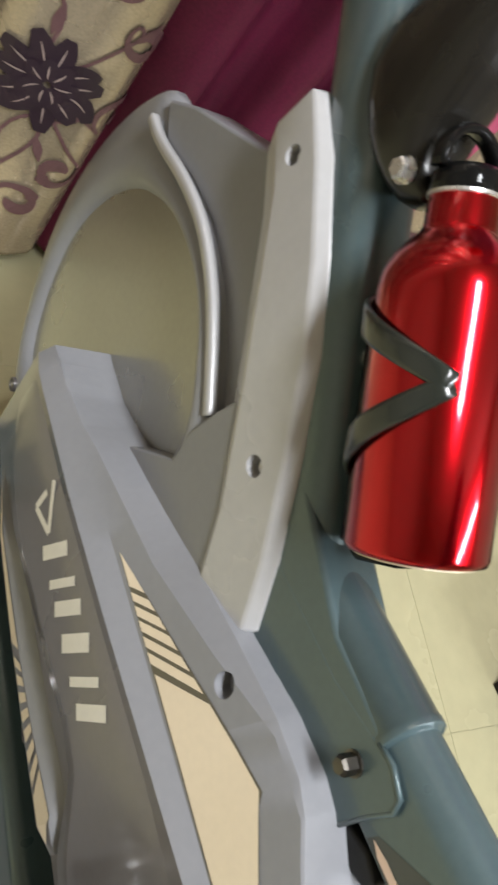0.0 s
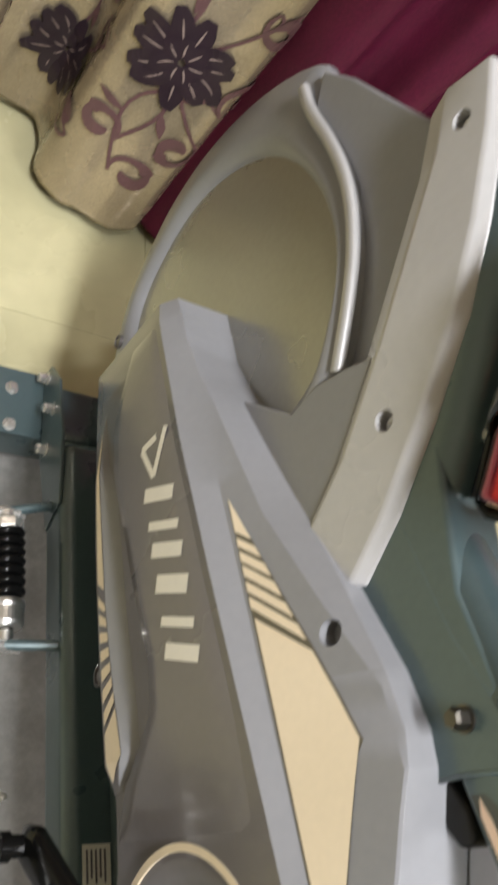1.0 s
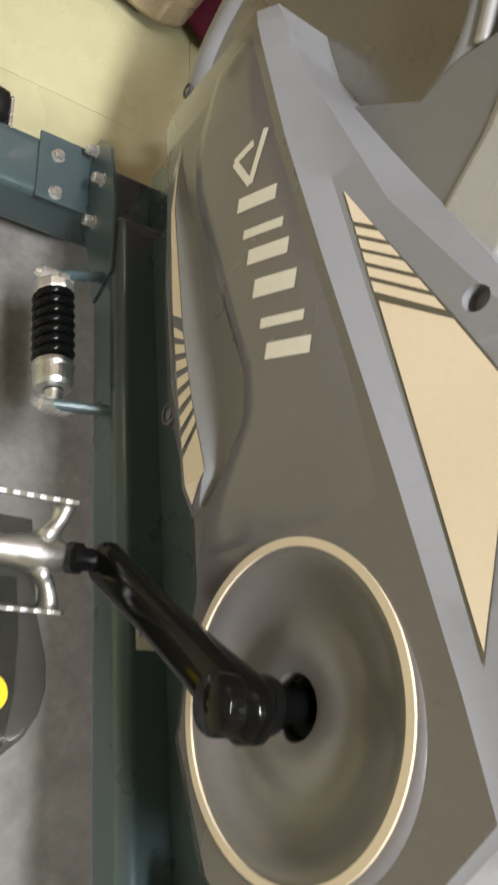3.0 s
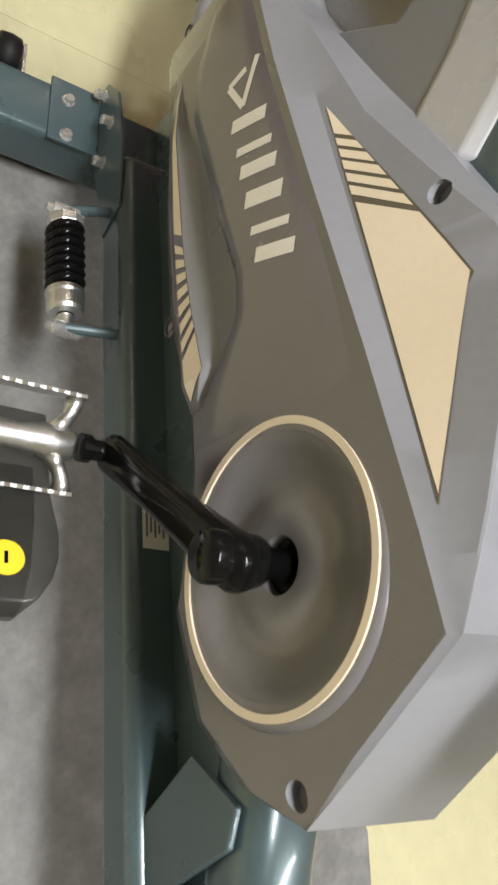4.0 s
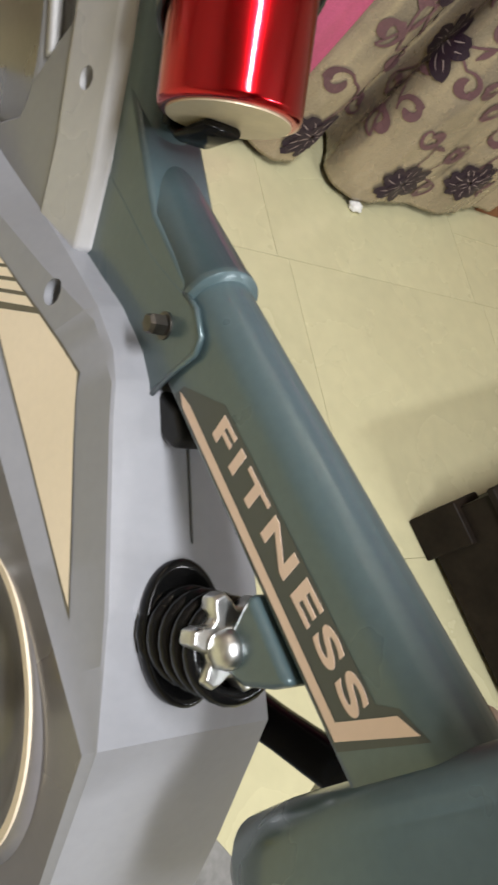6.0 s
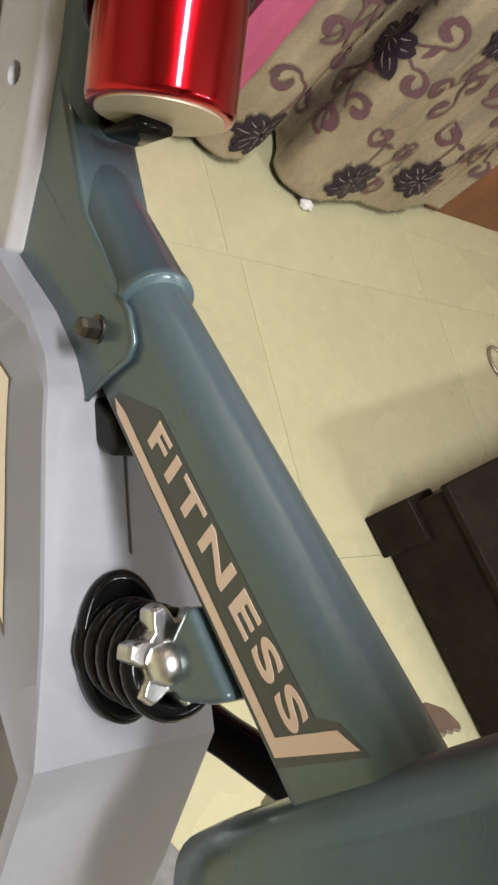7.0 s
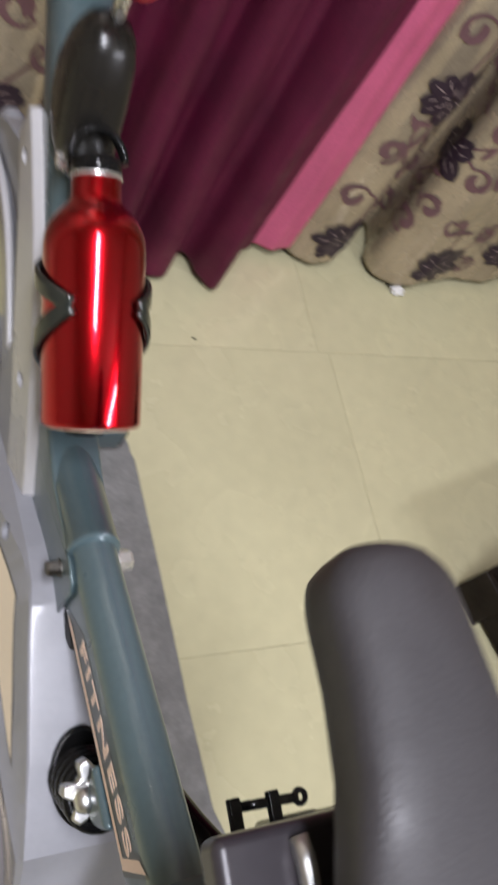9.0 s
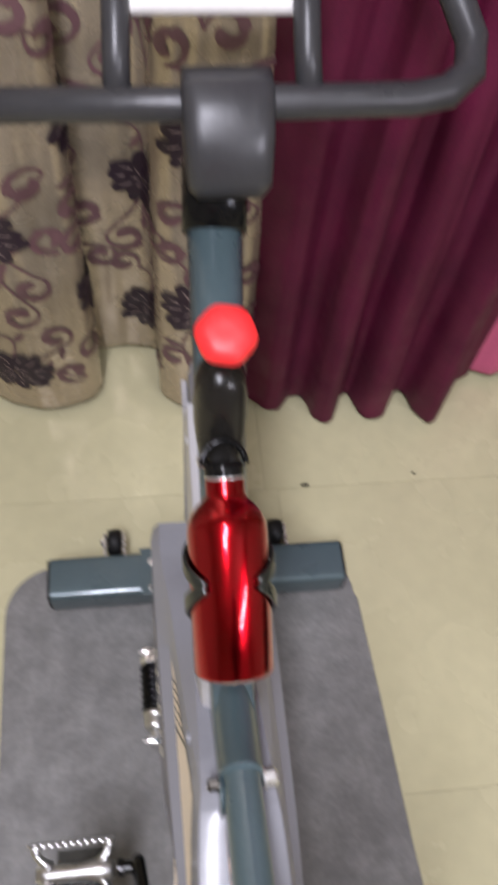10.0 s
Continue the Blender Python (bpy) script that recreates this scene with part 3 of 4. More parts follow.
# printed word and stripe on the top tube
curve = bpy.data.curves.new("word", "FONT")
curve.body, curve.size, curve.extrude, curve.space_character = "FITNESS", 0.0172, 0.0001, 1.2
curve.offset = 0.00045
tmp = new("word_tmp", curve)
bpy.context.view_layer.update()
me = bpy.data.meshes.new_from_object(tmp.evaluated_get(bpy.context.evaluated_depsgraph_get()))
bpy.data.objects.remove(tmp)
me.materials.append(PINKISH)
xs = [v.co.x for v in me.vertices]
wide = 0.1385 / (max(xs) - min(xs))
ux, uy = Vector((0, -0.945, 0.34)).normalized(), Vector((0, 0.34, 0.945)).normalized()
frame_m = Matrix(((0, 0, -1, 0), (ux.y, uy.y, 0, 0.1185), (ux.z, uy.z, 0, 0.6322), (0, 0, 0, 1)))
me.transform(frame_m @ Matrix.Diagonal((wide, 0.97, 1, 1)))


def tube_x(y, z):
    return 0.001 - flank((z - TUBE(y)) * 0.945, 0.0165, -0.0285, 0.0285)


for v in me.vertices:
    v.co.x += tube_x(v.co.y, v.co.z) - 0.0004
whole = bmesh.new()
whole.from_mesh(me)
left_over = set(whole.verts)
while left_over:
    stack, island = [left_over.pop()], []
    while stack:
        v = stack.pop()
        island.append(v)
        for e in v.link_edges:
            o = e.other_vert(v)
            if o in left_over:
                left_over.discard(o)
                stack.append(o)
    one = bmesh.new()
    twin = {v: one.verts.new(v.co) for v in island}
    for f in {f for v in island for f in v.link_faces}:
        one.faces.new([twin[v] for v in f.verts])
    part("letter", one, PINKISH, tube, "pale pink printed letter")
whole.free()


def on_tube(y, d):
    """A place on the flank of the top tube: y along, d above the middle."""
    return (y, TUBE(y) + d / 0.945)


decal("sticker_base", [on_tube(0.147, -0.0245), on_tube(0.147, -0.016), on_tube(0.125, 0.0025), on_tube(-0.0095, 0.0035), on_tube(-0.0125, 0.0125), on_tube(-0.0245, 0.0175), on_tube(-0.0225, -0.0245)], DUSK, tube, lift=0.0002, label="dark sticker ground", surface=tube_x)
decal("printed_stripe", [on_tube(0.146, -0.0195), on_tube(0.136, -0.0175), on_tube(-0.0125, -0.0182), on_tube(-0.0145, 0.0105), on_tube(-0.022, 0.0155), on_tube(-0.019, -0.0228), on_tube(0.138, -0.0228)], PINKISH, tube, lift=0.0005, surface=tube_x)

# seat tube, post and saddle
bm = bmesh.new()
sweep(bm, [(0.004, -0.084, 0.604), (0.004, -0.083, 0.606), (0.004, -0.08, 0.63), (0.004, -0.066, 0.79)], [0.026, 0.03, 0.031, 0.031], [0.037, 0.043, 0.044, 0.044], 40, power=3.4)
seat_tube = part("seat_sleeve", bm, TEAL, bike, "wide teal grey seat post sleeve", smooth=True)
bm = bmesh.new()
lathe(bm, [(0.007, 0.0), (0.007, 0.03), (0.017, 0.032), (0.02, 0.04), (0.017, 0.052), (0.008, 0.055)], axis((0.033, -0.072, 0.72), (0.09, -0.052, 0.72)), 20)
part("lock_knob", bm, BLACK, seat_tube, "black locking knob", smooth=True)
bm = bmesh.new()
prism(bm, [(-0.062, 0.28), (-0.092, 0.335), (-0.118, 0.325), (-0.165, 0.22), (-0.12, 0.195)], -0.026, -0.020)
part("rear_stay", bm, TEAL, bike, "dark teal stay plate", bevel=0.002)
bm = bmesh.new()
sweep(bm, [(0.008, -0.02, 0.34), (0.012, -0.12, 0.31), (0.02, -0.34, 0.25)], 0.03, 0.034, 24, power=3)
part("rear_tube", bm, TEAL, bike, "teal grey rear frame tube", smooth=True)
bm = bmesh.new()
sweep(bm, [(0.003, -0.072, 0.72), (0.008, -0.07, 0.8), (0.015, -0.068, 0.945)], [0.0285, 0.0285, 0.026], [0.04, 0.04, 0.034], 32, power=4)
part("seat_post", bm, POST, bike, "dark satin seat post", smooth=True)
saddle_rows = [(0.05 + 0.028 * math.sin(a), 0.0285 * math.cos(a) + 0.0005, 0.948 - 0.012 * (1 - math.cos(a))) for a in [math.pi / 2 * k / 8 for k in range(8, 0, -1)]]
saddle_rows += [(0.05, 0.029, 0.948), (0.025, 0.0305, 0.95), (-0.005, 0.034, 0.95), (-0.045, 0.0445, 0.947), (-0.085, 0.067, 0.945), (-0.125, 0.094, 0.946), (-0.165, 0.105, 0.95), (-0.195, 0.09, 0.95), (-0.21, 0.052, 0.945)]
rings = []
for y, w, z in saddle_rows:
    ring = []
    for k in range(24):
        t = 2 * math.pi * k / 24
        c, s = math.cos(t), math.sin(t)
        drop = 0.015 if s > 0 else 0.04
        ring.append((0.017 + w * math.copysign(abs(c) ** 0.9, c), y, z - 0.013 + drop * math.copysign(abs(s) ** 0.8, s) * min(1, w / 0.02)))
    rings.append(ring)
bm = bmesh.new()
loft(bm, rings)
bmesh.ops.translate(bm, verts=bm.verts[:], vec=(0.006, 0.008, 0.0))
saddle = part("saddle", bm, SEAT, bike, "padded dark vinyl saddle", smooth=True)

# carriage under the saddle with its rail
bm = bmesh.new()
box(bm, -0.045, 0.082, -0.19, -0.006, 0.868, 0.886)
carriage = part("seat_carriage", bm, POST, bike, "dark plate under the saddle", bevel=0.005, segs=3)
bm = bmesh.new()
sweep(bm, [(-0.012, -0.012, 0.8885), (-0.012, -0.02, 0.8905), (-0.012, -0.16, 0.8905)], 0.0034, 0.0034, 12)
part("saddle_rail", bm, ALLOY, carriage, "steel saddle rail", smooth=True)

# low beam, front bar and feet
BEAM = lambda y: 0.137 - 0.11 * (y - 0.13)
bm = bmesh.new()
prism(bm, [(0.52, BEAM(0.52)), (0.1, BEAM(0.1)), (-0.3, BEAM(-0.3)), (-0.3, BEAM(-0.3) + 0.055), (0.1, BEAM(0.1) + 0.055), (0.52, BEAM(0.52) + 0.055)], -0.037, 0.037)
beam = part("base_beam", bm, TEAL, bike, "dark teal lower frame beam", bevel=0.014, segs=5)
bm = bmesh.new()
prism(bm, [(0.5, BEAM(0.5) + 0.04), (0.1, BEAM(0.1) + 0.04), (-0.22, BEAM(-0.22) + 0.04), (-0.16, 0.29), (-0.05, 0.3), (0.1, 0.31), (0.3, 0.28), (0.5, 0.25)], 0.004, 0.022)
part("web_plate", bm, TEAL, beam, "recessed teal web plate", bevel=0.004)
bm = bmesh.new()
sweep(bm, [(-0.245, 0.585, 0.054), (0.245, 0.585, 0.054)], 0.036, 0.033, 32, power=7, up=(0, 1, 0))
bar = part("front_bar", bm, TEAL, bike, "teal grey front stabiliser bar", bevel=0.002)
for s in (-1, 1):
    bm = bmesh.new()
    sweep(bm, [(s * 0.245, 0.585, 0.054), (s * 0.249, 0.585, 0.054)], 0.034, 0.031, 32, power=7, up=(0, 1, 0))
    part("end_cap", bm, RUBBER, bar)
    bm = bmesh.new()
    lathe(bm, [(0.014, -0.012), (0.0215, -0.011), (0.023, 0), (0.0215, 0.011), (0.014, 0.012)], axis((s * 0.139, 0.652, 0.06), (s * 0.139 + 1, 0.652, 0.06)), 24)
    wheel = part("transport_wheel", bm, RUBBER, bar, "small black transport wheel", smooth=True)
    bm = bmesh.new()
    box(bm, s * 0.139 - 0.018, s * 0.139 - 0.014, 0.615, 0.664, 0.05, 0.075)
    part("wheel_fork", bm, STEEL, bar, bevel=0.001)
    bm = bmesh.new()
    box(bm, s * 0.139 + 0.014, s * 0.139 + 0.018, 0.615, 0.664, 0.05, 0.075)
    part("wheel_fork", bm, STEEL, bar, bevel=0.001)
    hexbolt("axle_bolt", (s * 0.139 - 0.018, 0.652, 0.06), (-1, 0, 0), wheel, 0.006, 0.006)
    bm = bmesh.new()
    sweep(bm, [(s * 0.2, 0.585, 0.001), (s * 0.2, 0.585, 0.022)], 0.02, 0.02, 20)
    part("rubber_foot", bm, RUBBER, bar)
bm = bmesh.new()
sweep(bm, [(-0.245, -0.42, 0.054), (0.245, -0.42, 0.054)], 0.036, 0.033, 32, power=7, up=(0, 1, 0))
part("rear_bar", bm, TEAL, bike, bevel=0.002)
bm = bmesh.new()
prism(bm, [(-0.28, 0.26), (-0.28, 0.2), (-0.40, 0.05), (-0.44, 0.07), (-0.33, 0.25)], -0.028, 0.028)
part("rear_strut", bm, TEAL, bike, bevel=0.004)
for s in (-1, 1):
    bm = bmesh.new()
    sweep(bm, [(s * 0.2, -0.42, 0.001), (s * 0.2, -0.42, 0.022)], 0.02, 0.02, 20)
    part("rubber_foot", bm, RUBBER, bike)
# bracket joining bar and beam
for s in (-1, 1):
    bm = bmesh.new()
    prism(bm, [(0.625, 0.09), (0.628, 0.11), (0.60, 0.135), (0.53, 0.15), (0.45, 0.15), (0.43, 0.115), (0.52, 0.088)], s * 0.037 - 0.002, s * 0.037 + 0.002)
    bracket = part("bracket_plate", bm, TEAL, bike, "dark teal bracket plate", bevel=0.001)
    bm = bmesh.new()
    box(bm, min(s * 0.039, s * 0.096), max(s * 0.039, s * 0.096), 0.545, 0.625, 0.087, 0.0905)
    part("bracket_flange", bm, TEAL, bracket, bevel=0.001)
    for y in (0.6, 0.555):
        hexbolt("bolt", (s * 0.076, y, 0.0905), (0, 0, 1), bracket, 0.006, 0.007)
    for y, z in ((0.615, 0.103), (0.525, 0.108), (0.568, 0.122)):
        hexbolt("bolt", (s * 0.039, y, z), (s, 0, 0), bracket, 0.006, 0.012)


def shock(p, q, r, parent, turns=7, cup=0.3):
    """A coil-over damper from p to q: eyes, silver cup, black coil on a rod."""
    p, q = Vector(p), Vector(q)
    d = q - p
    ln = d.length
    m = axis(p, q)
    bm = bmesh.new()
    lathe(bm, [(r * 0.62, ln * 0.1), (r * 0.62, ln * 0.72), (r * 0.45, ln * 0.9)], m, 20)
    body = part("damper", bm, BLACK, parent, "coil-over damper with a black spring")
    bm = bmesh.new()
    pts = [m @ Vector((r * 0.82 * math.cos(t), r * 0.82 * math.sin(t), ln * (0.16 + (0.53 * k / (turns * 14))))) for k in range(turns * 14 + 1) for t in [2 * math.pi * k / 14]]
    sweep(bm, pts, r * 0.25, r * 0.25, 8, up=d.normalized())
    part("spring", bm, BLACK, body, smooth=True)
    bm = bmesh.new()
    lathe(bm, [(r * 0.9, ln * 0.69), (r * 1.0, ln * 0.7), (r * 1.02, ln * 0.73), (r * 0.97, ln * 0.75), (r * 0.95, ln * 0.85), (r * 0.85, ln * 0.88), (r * 0.45, ln * 0.89), (r * 0.42, ln * 0.97)], m, 32)
    part("cup", bm, ALLOY, body, "silver cup")
    bm = bmesh.new()
    lathe(bm, [(r * 0.95, ln * 0.07), (r * 1.02, ln * 0.085), (r * 1.02, ln * 0.15), (r * 0.95, ln * 0.165)], m, 9)
    lathe(bm, [(r * 0.5, ln * 0.0), (r * 0.55, ln * 0.1)], m, 16)
    part("adjuster", bm, STEEL, body, "bright adjuster nut")
    for c in (p, q):
        bm = bmesh.new()
        lathe(bm, [(r * 0.36, -r * 0.75), (r * 0.42, -r * 0.7), (r * 0.42, r * 0.7), (r * 0.36, r * 0.75)], axis(c, c + Vector((1, 0, 0))), 16)
        lathe(bm, [(r * 0.22, -r * 1.05), (r * 0.22, r * 1.05)], axis(c, c + Vector((1, 0, 0))), 6)
        part("eye", bm, STEEL, body)
    return body


shock((-0.083, 0.44, 0.122), (-0.08, 0.306, 0.137), 0.0185, bike)
bm = bmesh.new()
sweep(bm, [(-0.09, 0.306, 0.137), (-0.02, 0.306, 0.16)], 0.0052, 0.0052, 12)
part("shock_mount", bm, TEAL, bike)
bm = bmesh.new()
sweep(bm, [(-0.09, 0.44, 0.122), (-0.03, 0.455, 0.13)], 0.0052, 0.0052, 12)
part("shock_mount", bm, TEAL, bike)

# spring damper in the opening of the top cover
bm = bmesh.new()
mm = Matrix.Translation((-0.008, 0.043, 0.5635)) @ Matrix.Rotation(radians(14), 4, "X")
rings = [[mm @ Vector((0.022 * s * math.cos(t), 0.034 * s * math.sin(t), h)) for t in [2 * math.pi * k / 40 for k in range(40)]] for s, h in ((1.0, -0.004), (1.02, 0.0085), (0.95, 0.0105), (0.88, 0.008))]
loft(bm, rings)
part("rubber_collar", bm, BLACK, shell, "black oval opening collar", smooth=True)
bm = bmesh.new()
pts = []
for k in range(5 * 24 + 1):
    t, q = 2 * math.pi * k / 24, k / 24
    pts.append(Vector((-0.008 + 0.0195 * math.cos(t), 0.044 - 0.004 * q + 0.0185 * math.sin(t), 0.564 + 0.009 * q + 0.0058 * math.sin(t))))
sweep(bm, pts, 0.0045, 0.0045, 10, up=(0, -0.35, 0.93))
part("spring", bm, BLACK, shell, "thick black coil spring", smooth=True)
bm = bmesh.new()
mm = axis((-0.011, 0.031, 0.604), (-0.013, 0.019, 0.642))
rings = []
for h in (0.0, 0.002, 0.010, 0.012):
    ring = []
    for k in range(48):
        t = 2 * math.pi * k / 48
        r = 0.0188 + 0.0036 * max(-1, min(1, 1.6 * math.cos(6 * t))) - (0.0015 if h in (0.0, 0.012) else 0)
        ring.append(mm @ Vector((r * math.cos(t), r * math.sin(t), h)))
    rings.append(ring)
loft(bm, rings)
lathe(bm, [(0.009, 0.012), (0.009, 0.02), (0.006, 0.024)], mm, 18)
part("star_nut", bm, ALLOY, shell, "bright steel star adjuster nut", bevel=0.0008)
bm = bmesh.new()
prism(bm, [(0.044, 0.64), (0.036, 0.628), (0.027, 0.614), (0.017, 0.612), (0.008, 0.622), (0.004, 0.64), (0.003, 0.653)], -0.0195, 0.0135)
bracket = part("shock_bracket", bm, TEAL, tube, "teal bracket over the star nut", bevel=0.004)
bm = bmesh.new()
lathe(bm, [(0.0085, -0.002), (0.0085, 0.003), (0.0075, 0.006), (0.005, 0.008), (0.002, 0.0085)], axis((-0.0195, 0.024, 0.621), (-0.1, 0.024, 0.621)), 24)
part("bolt_head", bm, ALLOY, bracket, "domed steel bolt head", smooth=True)

bm = bmesh.new()
prism(bm, [(0.158, 0.578), (0.16, 0.592), (0.14, 0.606), (0.126, 0.606), (0.124, 0.596), (0.14, 0.582)], -0.014, 0.014)
part("rubber_block", bm, RUBBER, post, "black rubber block under the sleeve", bevel=0.003)
bm = bmesh.new()
seam = [(y, lerp(TOP, y)[1] + 0.0062) for y in (0.155, 0.14, 0.12, 0.1, 0.082)]
loft(bm, [[(0.0015, y, z - 0.001), (-0.0003, y, z + 0.0004), (0.0003, y, z + 0.0004), (0.0021, y, z - 0.001)] for y, z in seam])
part("cover_seam", bm, DUSK, shell)

# cranks and pedals
PED = Vector((0.0, 0.14, 0.273))
HUB = Vector((0.0, HUB_Y, HUB_Z))
def crank(s, d):
    """A crank on side s (-1 or 1) whose arm runs along d in the plane of y and z."""
    hub, end = HUB + Vector((s * 0.092, 0, 0)), HUB + d + Vector((s * 0.106, 0, 0))
    bm = bmesh.new()
    lathe(bm, [(0.010, 0.0), (0.010, 0.03), (0.0145, 0.032), (0.0158, 0.036), (0.0158, 0.068), (0.014, 0.071)], axis(HUB + Vector((s * 0.038, 0, 0)), hub), 28)
    arm = part("crank", bm, BLACK, bike, "glossy black crank arm", smooth=True)
    bm = bmesh.new()
    a = hub + Vector((-s * 0.004, 0, 0))
    sweep(bm, [a - d.normalized() * 0.02, a - d.normalized() * 0.012, a, a + (end - a) * 0.25, a + (end - a) * 0.6, a + (end - a) * 0.93, end, end + d.normalized() * 0.012], [0.006, 0.011, 0.0125, 0.0105, 0.0085, 0.0085, 0.0085, 0.005], [0.009, 0.0155, 0.0168, 0.0145, 0.0132, 0.0142, 0.0142, 0.008], 20, power=3)
    part("arm", bm, BLACK, arm, smooth=True)
    bm = bmesh.new()
    lathe(bm, [(0.0075, 0), (0.0075, 0.016), (0.01, 0.017), (0.01, 0.024)], axis(end, end + Vector((s, 0, 0))), 16)
    part("pedal_axle", bm, BLACK, arm)
    return end, arm


def pedal(s, c, tilt, strap_tilt):
    """An alloy cage pedal whose inner end is at c, on side s."""
    root = new("pedal")
    root.parent = bike
    root["label"] = "bright cast alloy pedal with a black strap"
    turn = Matrix.Translation(c) @ Matrix.Rotation(radians(tilt), 4, "X") @ Matrix.Diagonal((0.92 if s > 0 else -1.12, 1, 1, 1))
    bm = bmesh.new()
    lathe(bm, [(0.009, 0.02), (0.0115, 0.024), (0.012, 0.04), (0.0088, 0.055), (0.010, 0.09), (0.008, 0.1)], turn @ axis((0, 0, 0), (1, 0, 0)), 20)
    for sy in (-1, 1):
        for a, b in (((0.034, 0.008), (0.024, 0.032)), ((0.084, 0.008), (0.1, 0.032))):
            bow = 0.007 if a[0] > 0.06 else -0.003
            pts = [turn @ Vector((a[0] + (b[0] - a[0]) * k + bow * math.sin(math.pi * k), sy * (a[1] + (b[1] - a[1]) * k), 0)) for k in (0, 0.25, 0.5, 0.75, 1)]
            sweep(bm, pts, [0.006, 0.005, 0.0045, 0.005, 0.006], [0.009, 0.0075, 0.006, 0.0075, 0.009], 10, power=3)
    part("pedal_body", bm, ALLOY, root, smooth=True)
    for sy in (-1, 1):
        bm = bmesh.new()
        x = 0.018
        outline = [(x + 0.01, -0.011), (x, -0.003)]
        while x < 0.108:
            outline += [(x, 0.011), (x + 0.003, 0.0135), (x + 0.006, 0.011)]
            x += 0.0075
        outline += [(x, 0.009), (x, -0.003), (x - 0.01, -0.011)]
        loft(bm, [[turn @ Vector((px, sy * 0.032, pz)) for px, pz in outline], [turn @ Vector((px, sy * 0.0345, pz)) for px, pz in outline]])
        part("cage_plate", bm, ALLOY, root, "toothed alloy cage plate")
    turn = Matrix.Translation(c) @ Matrix.Rotation(radians(strap_tilt), 4, "X") @ Matrix.Diagonal((s * 1.05, 1, 1, 1))
    bm = bmesh.new()
    loop = ((0.03, -0.016), (-0.03, -0.02), (-0.06, -0.014), (-0.078, -0.012), (-0.092, -0.013), (-0.104, -0.017), (-0.112, -0.026), (-0.112, -0.036), (-0.1, -0.044), (-0.07, -0.048), (-0.035, -0.044), (0.0, -0.04))
    pts = [turn @ Vector((0.06, y, z)) for y, z in loop]
    sweep(bm, pts, [0.028, 0.032, 0.035, 0.0335, 0.0295, 0.022, 0.012, 0.012, 0.022, 0.03, 0.031, 0.028], 0.0014, 16, power=4)
    strap = part("strap", bm, SMOKE, root, "smoky clear plastic pedal strap", smooth=True)
    if s < 0:
        bm = bmesh.new()
        lathe(bm, [(0.0115, 0), (0.0115, 0.0008)], turn @ Matrix.Translation((0.062, -0.082, -0.0102)) @ Matrix.Rotation(radians(0), 4, "X"), 28)
        dot = part("round_sticker", bm, YELLOW, strap, "round yellow sticker")
        bm = bmesh.new()
        box(bm, -0.0012, 0.0012, -0.004, 0.004, 0.0008, 0.0011, turn @ Matrix.Translation((0.062, -0.082, -0.0102)))
        part("print_bar", bm, BLACK, dot)
    return root


D = Vector((0, 0.092, -0.1225))
end, _ = crank(-1, D)
pedal(-1, end + Vector((-0.006, 0, 0)), 14, -12)
end, _ = crank(1, -D)
right_pedal = pedal(1, end + Vector((0.0, 0, 0)), 52, 52)
bm = bmesh.new()
sweep(bm, [(0.108, 0.0, 0.545), (0.168, -0.002, 0.545)], 0.004, 0.0025, 10, power=4)
clip = part("strap_clip", bm, BLACK, right_pedal, "black pedal strap clip", smooth=True)
for x in (0.112, 0.146):
    bm = bmesh.new()
    box(bm, x - 0.005, x + 0.005, -0.03, 0.007, 0.541, 0.549)
    part("clip_post", bm, BLACK, clip, bevel=0.0015)
bm = bmesh.new()
sweep(bm, [(0.17 + 0.005 * math.cos(t), -0.002 + 0.005 * math.sin(t), 0.545) for t in [2 * math.pi * k / 20 for k in range(21)]], 0.0025, 0.0025, 8, up=(0, 0, 1))
part("clip_ring", bm, BLACK, clip, smooth=True)

# handlebar
bm = bmesh.new()
sweep(bm, [(0.008, 0.645, 0.818), (0.011, 0.70, 0.855)], 0.031, 0.03, 28, power=3)
part("post_collar", bm, BLACK, bike, "black plastic post collar", smooth=True)
BAR_Y, BAR_Z = 0.705, 0.915
bm = bmesh.new()
sweep(bm, [(0.01, 0.672, 0.835), (0.012, 0.70, 0.9)], 0.022, 0.022, 24, power=3)
part("stem", bm, BLACK, bike, smooth=True)
bm = bmesh.new()
rings = []
for y, z, w, h in ((0.645, 0.862, 0.03, 0.008), (0.652, 0.868, 0.038, 0.022), (0.68, 0.895, 0.041, 0.034), (0.71, 0.922, 0.042, 0.03), (0.725, 0.935, 0.04, 0.012)):
    rings.append([(0.021 + w * math.copysign(abs(math.cos(t)) ** 0.4, math.cos(t)), y - h * 0.6 * math.copysign(abs(math.sin(t)) ** 0.5, math.sin(t)), z + h * 0.8 * math.copysign(abs(math.sin(t)) ** 0.5, math.sin(t))) for t in [2 * math.pi * k / 28 for k in range(28)]])
loft(bm, rings)
part("clamp_cover", bm, GRIP, bike, "dark grey plastic handlebar clamp cover", smooth=True)
bm = bmesh.new()
sweep(bm, [(-0.25, BAR_Y, BAR_Z + 0.002), (0, BAR_Y, BAR_Z), (0.19, BAR_Y, BAR_Z + 0.004), (0.222, BAR_Y + 0.004, BAR_Z + 0.008), (0.243, BAR_Y + 0.018, BAR_Z + 0.018), (0.247, BAR_Y + 0.045, BAR_Z + 0.032), (0.232, BAR_Y + 0.08, BAR_Z + 0.055), (0.2, BAR_Y + 0.13, BAR_Z + 0.09)], 0.0155, 0.0155, 18, up=(0, 0, 1))
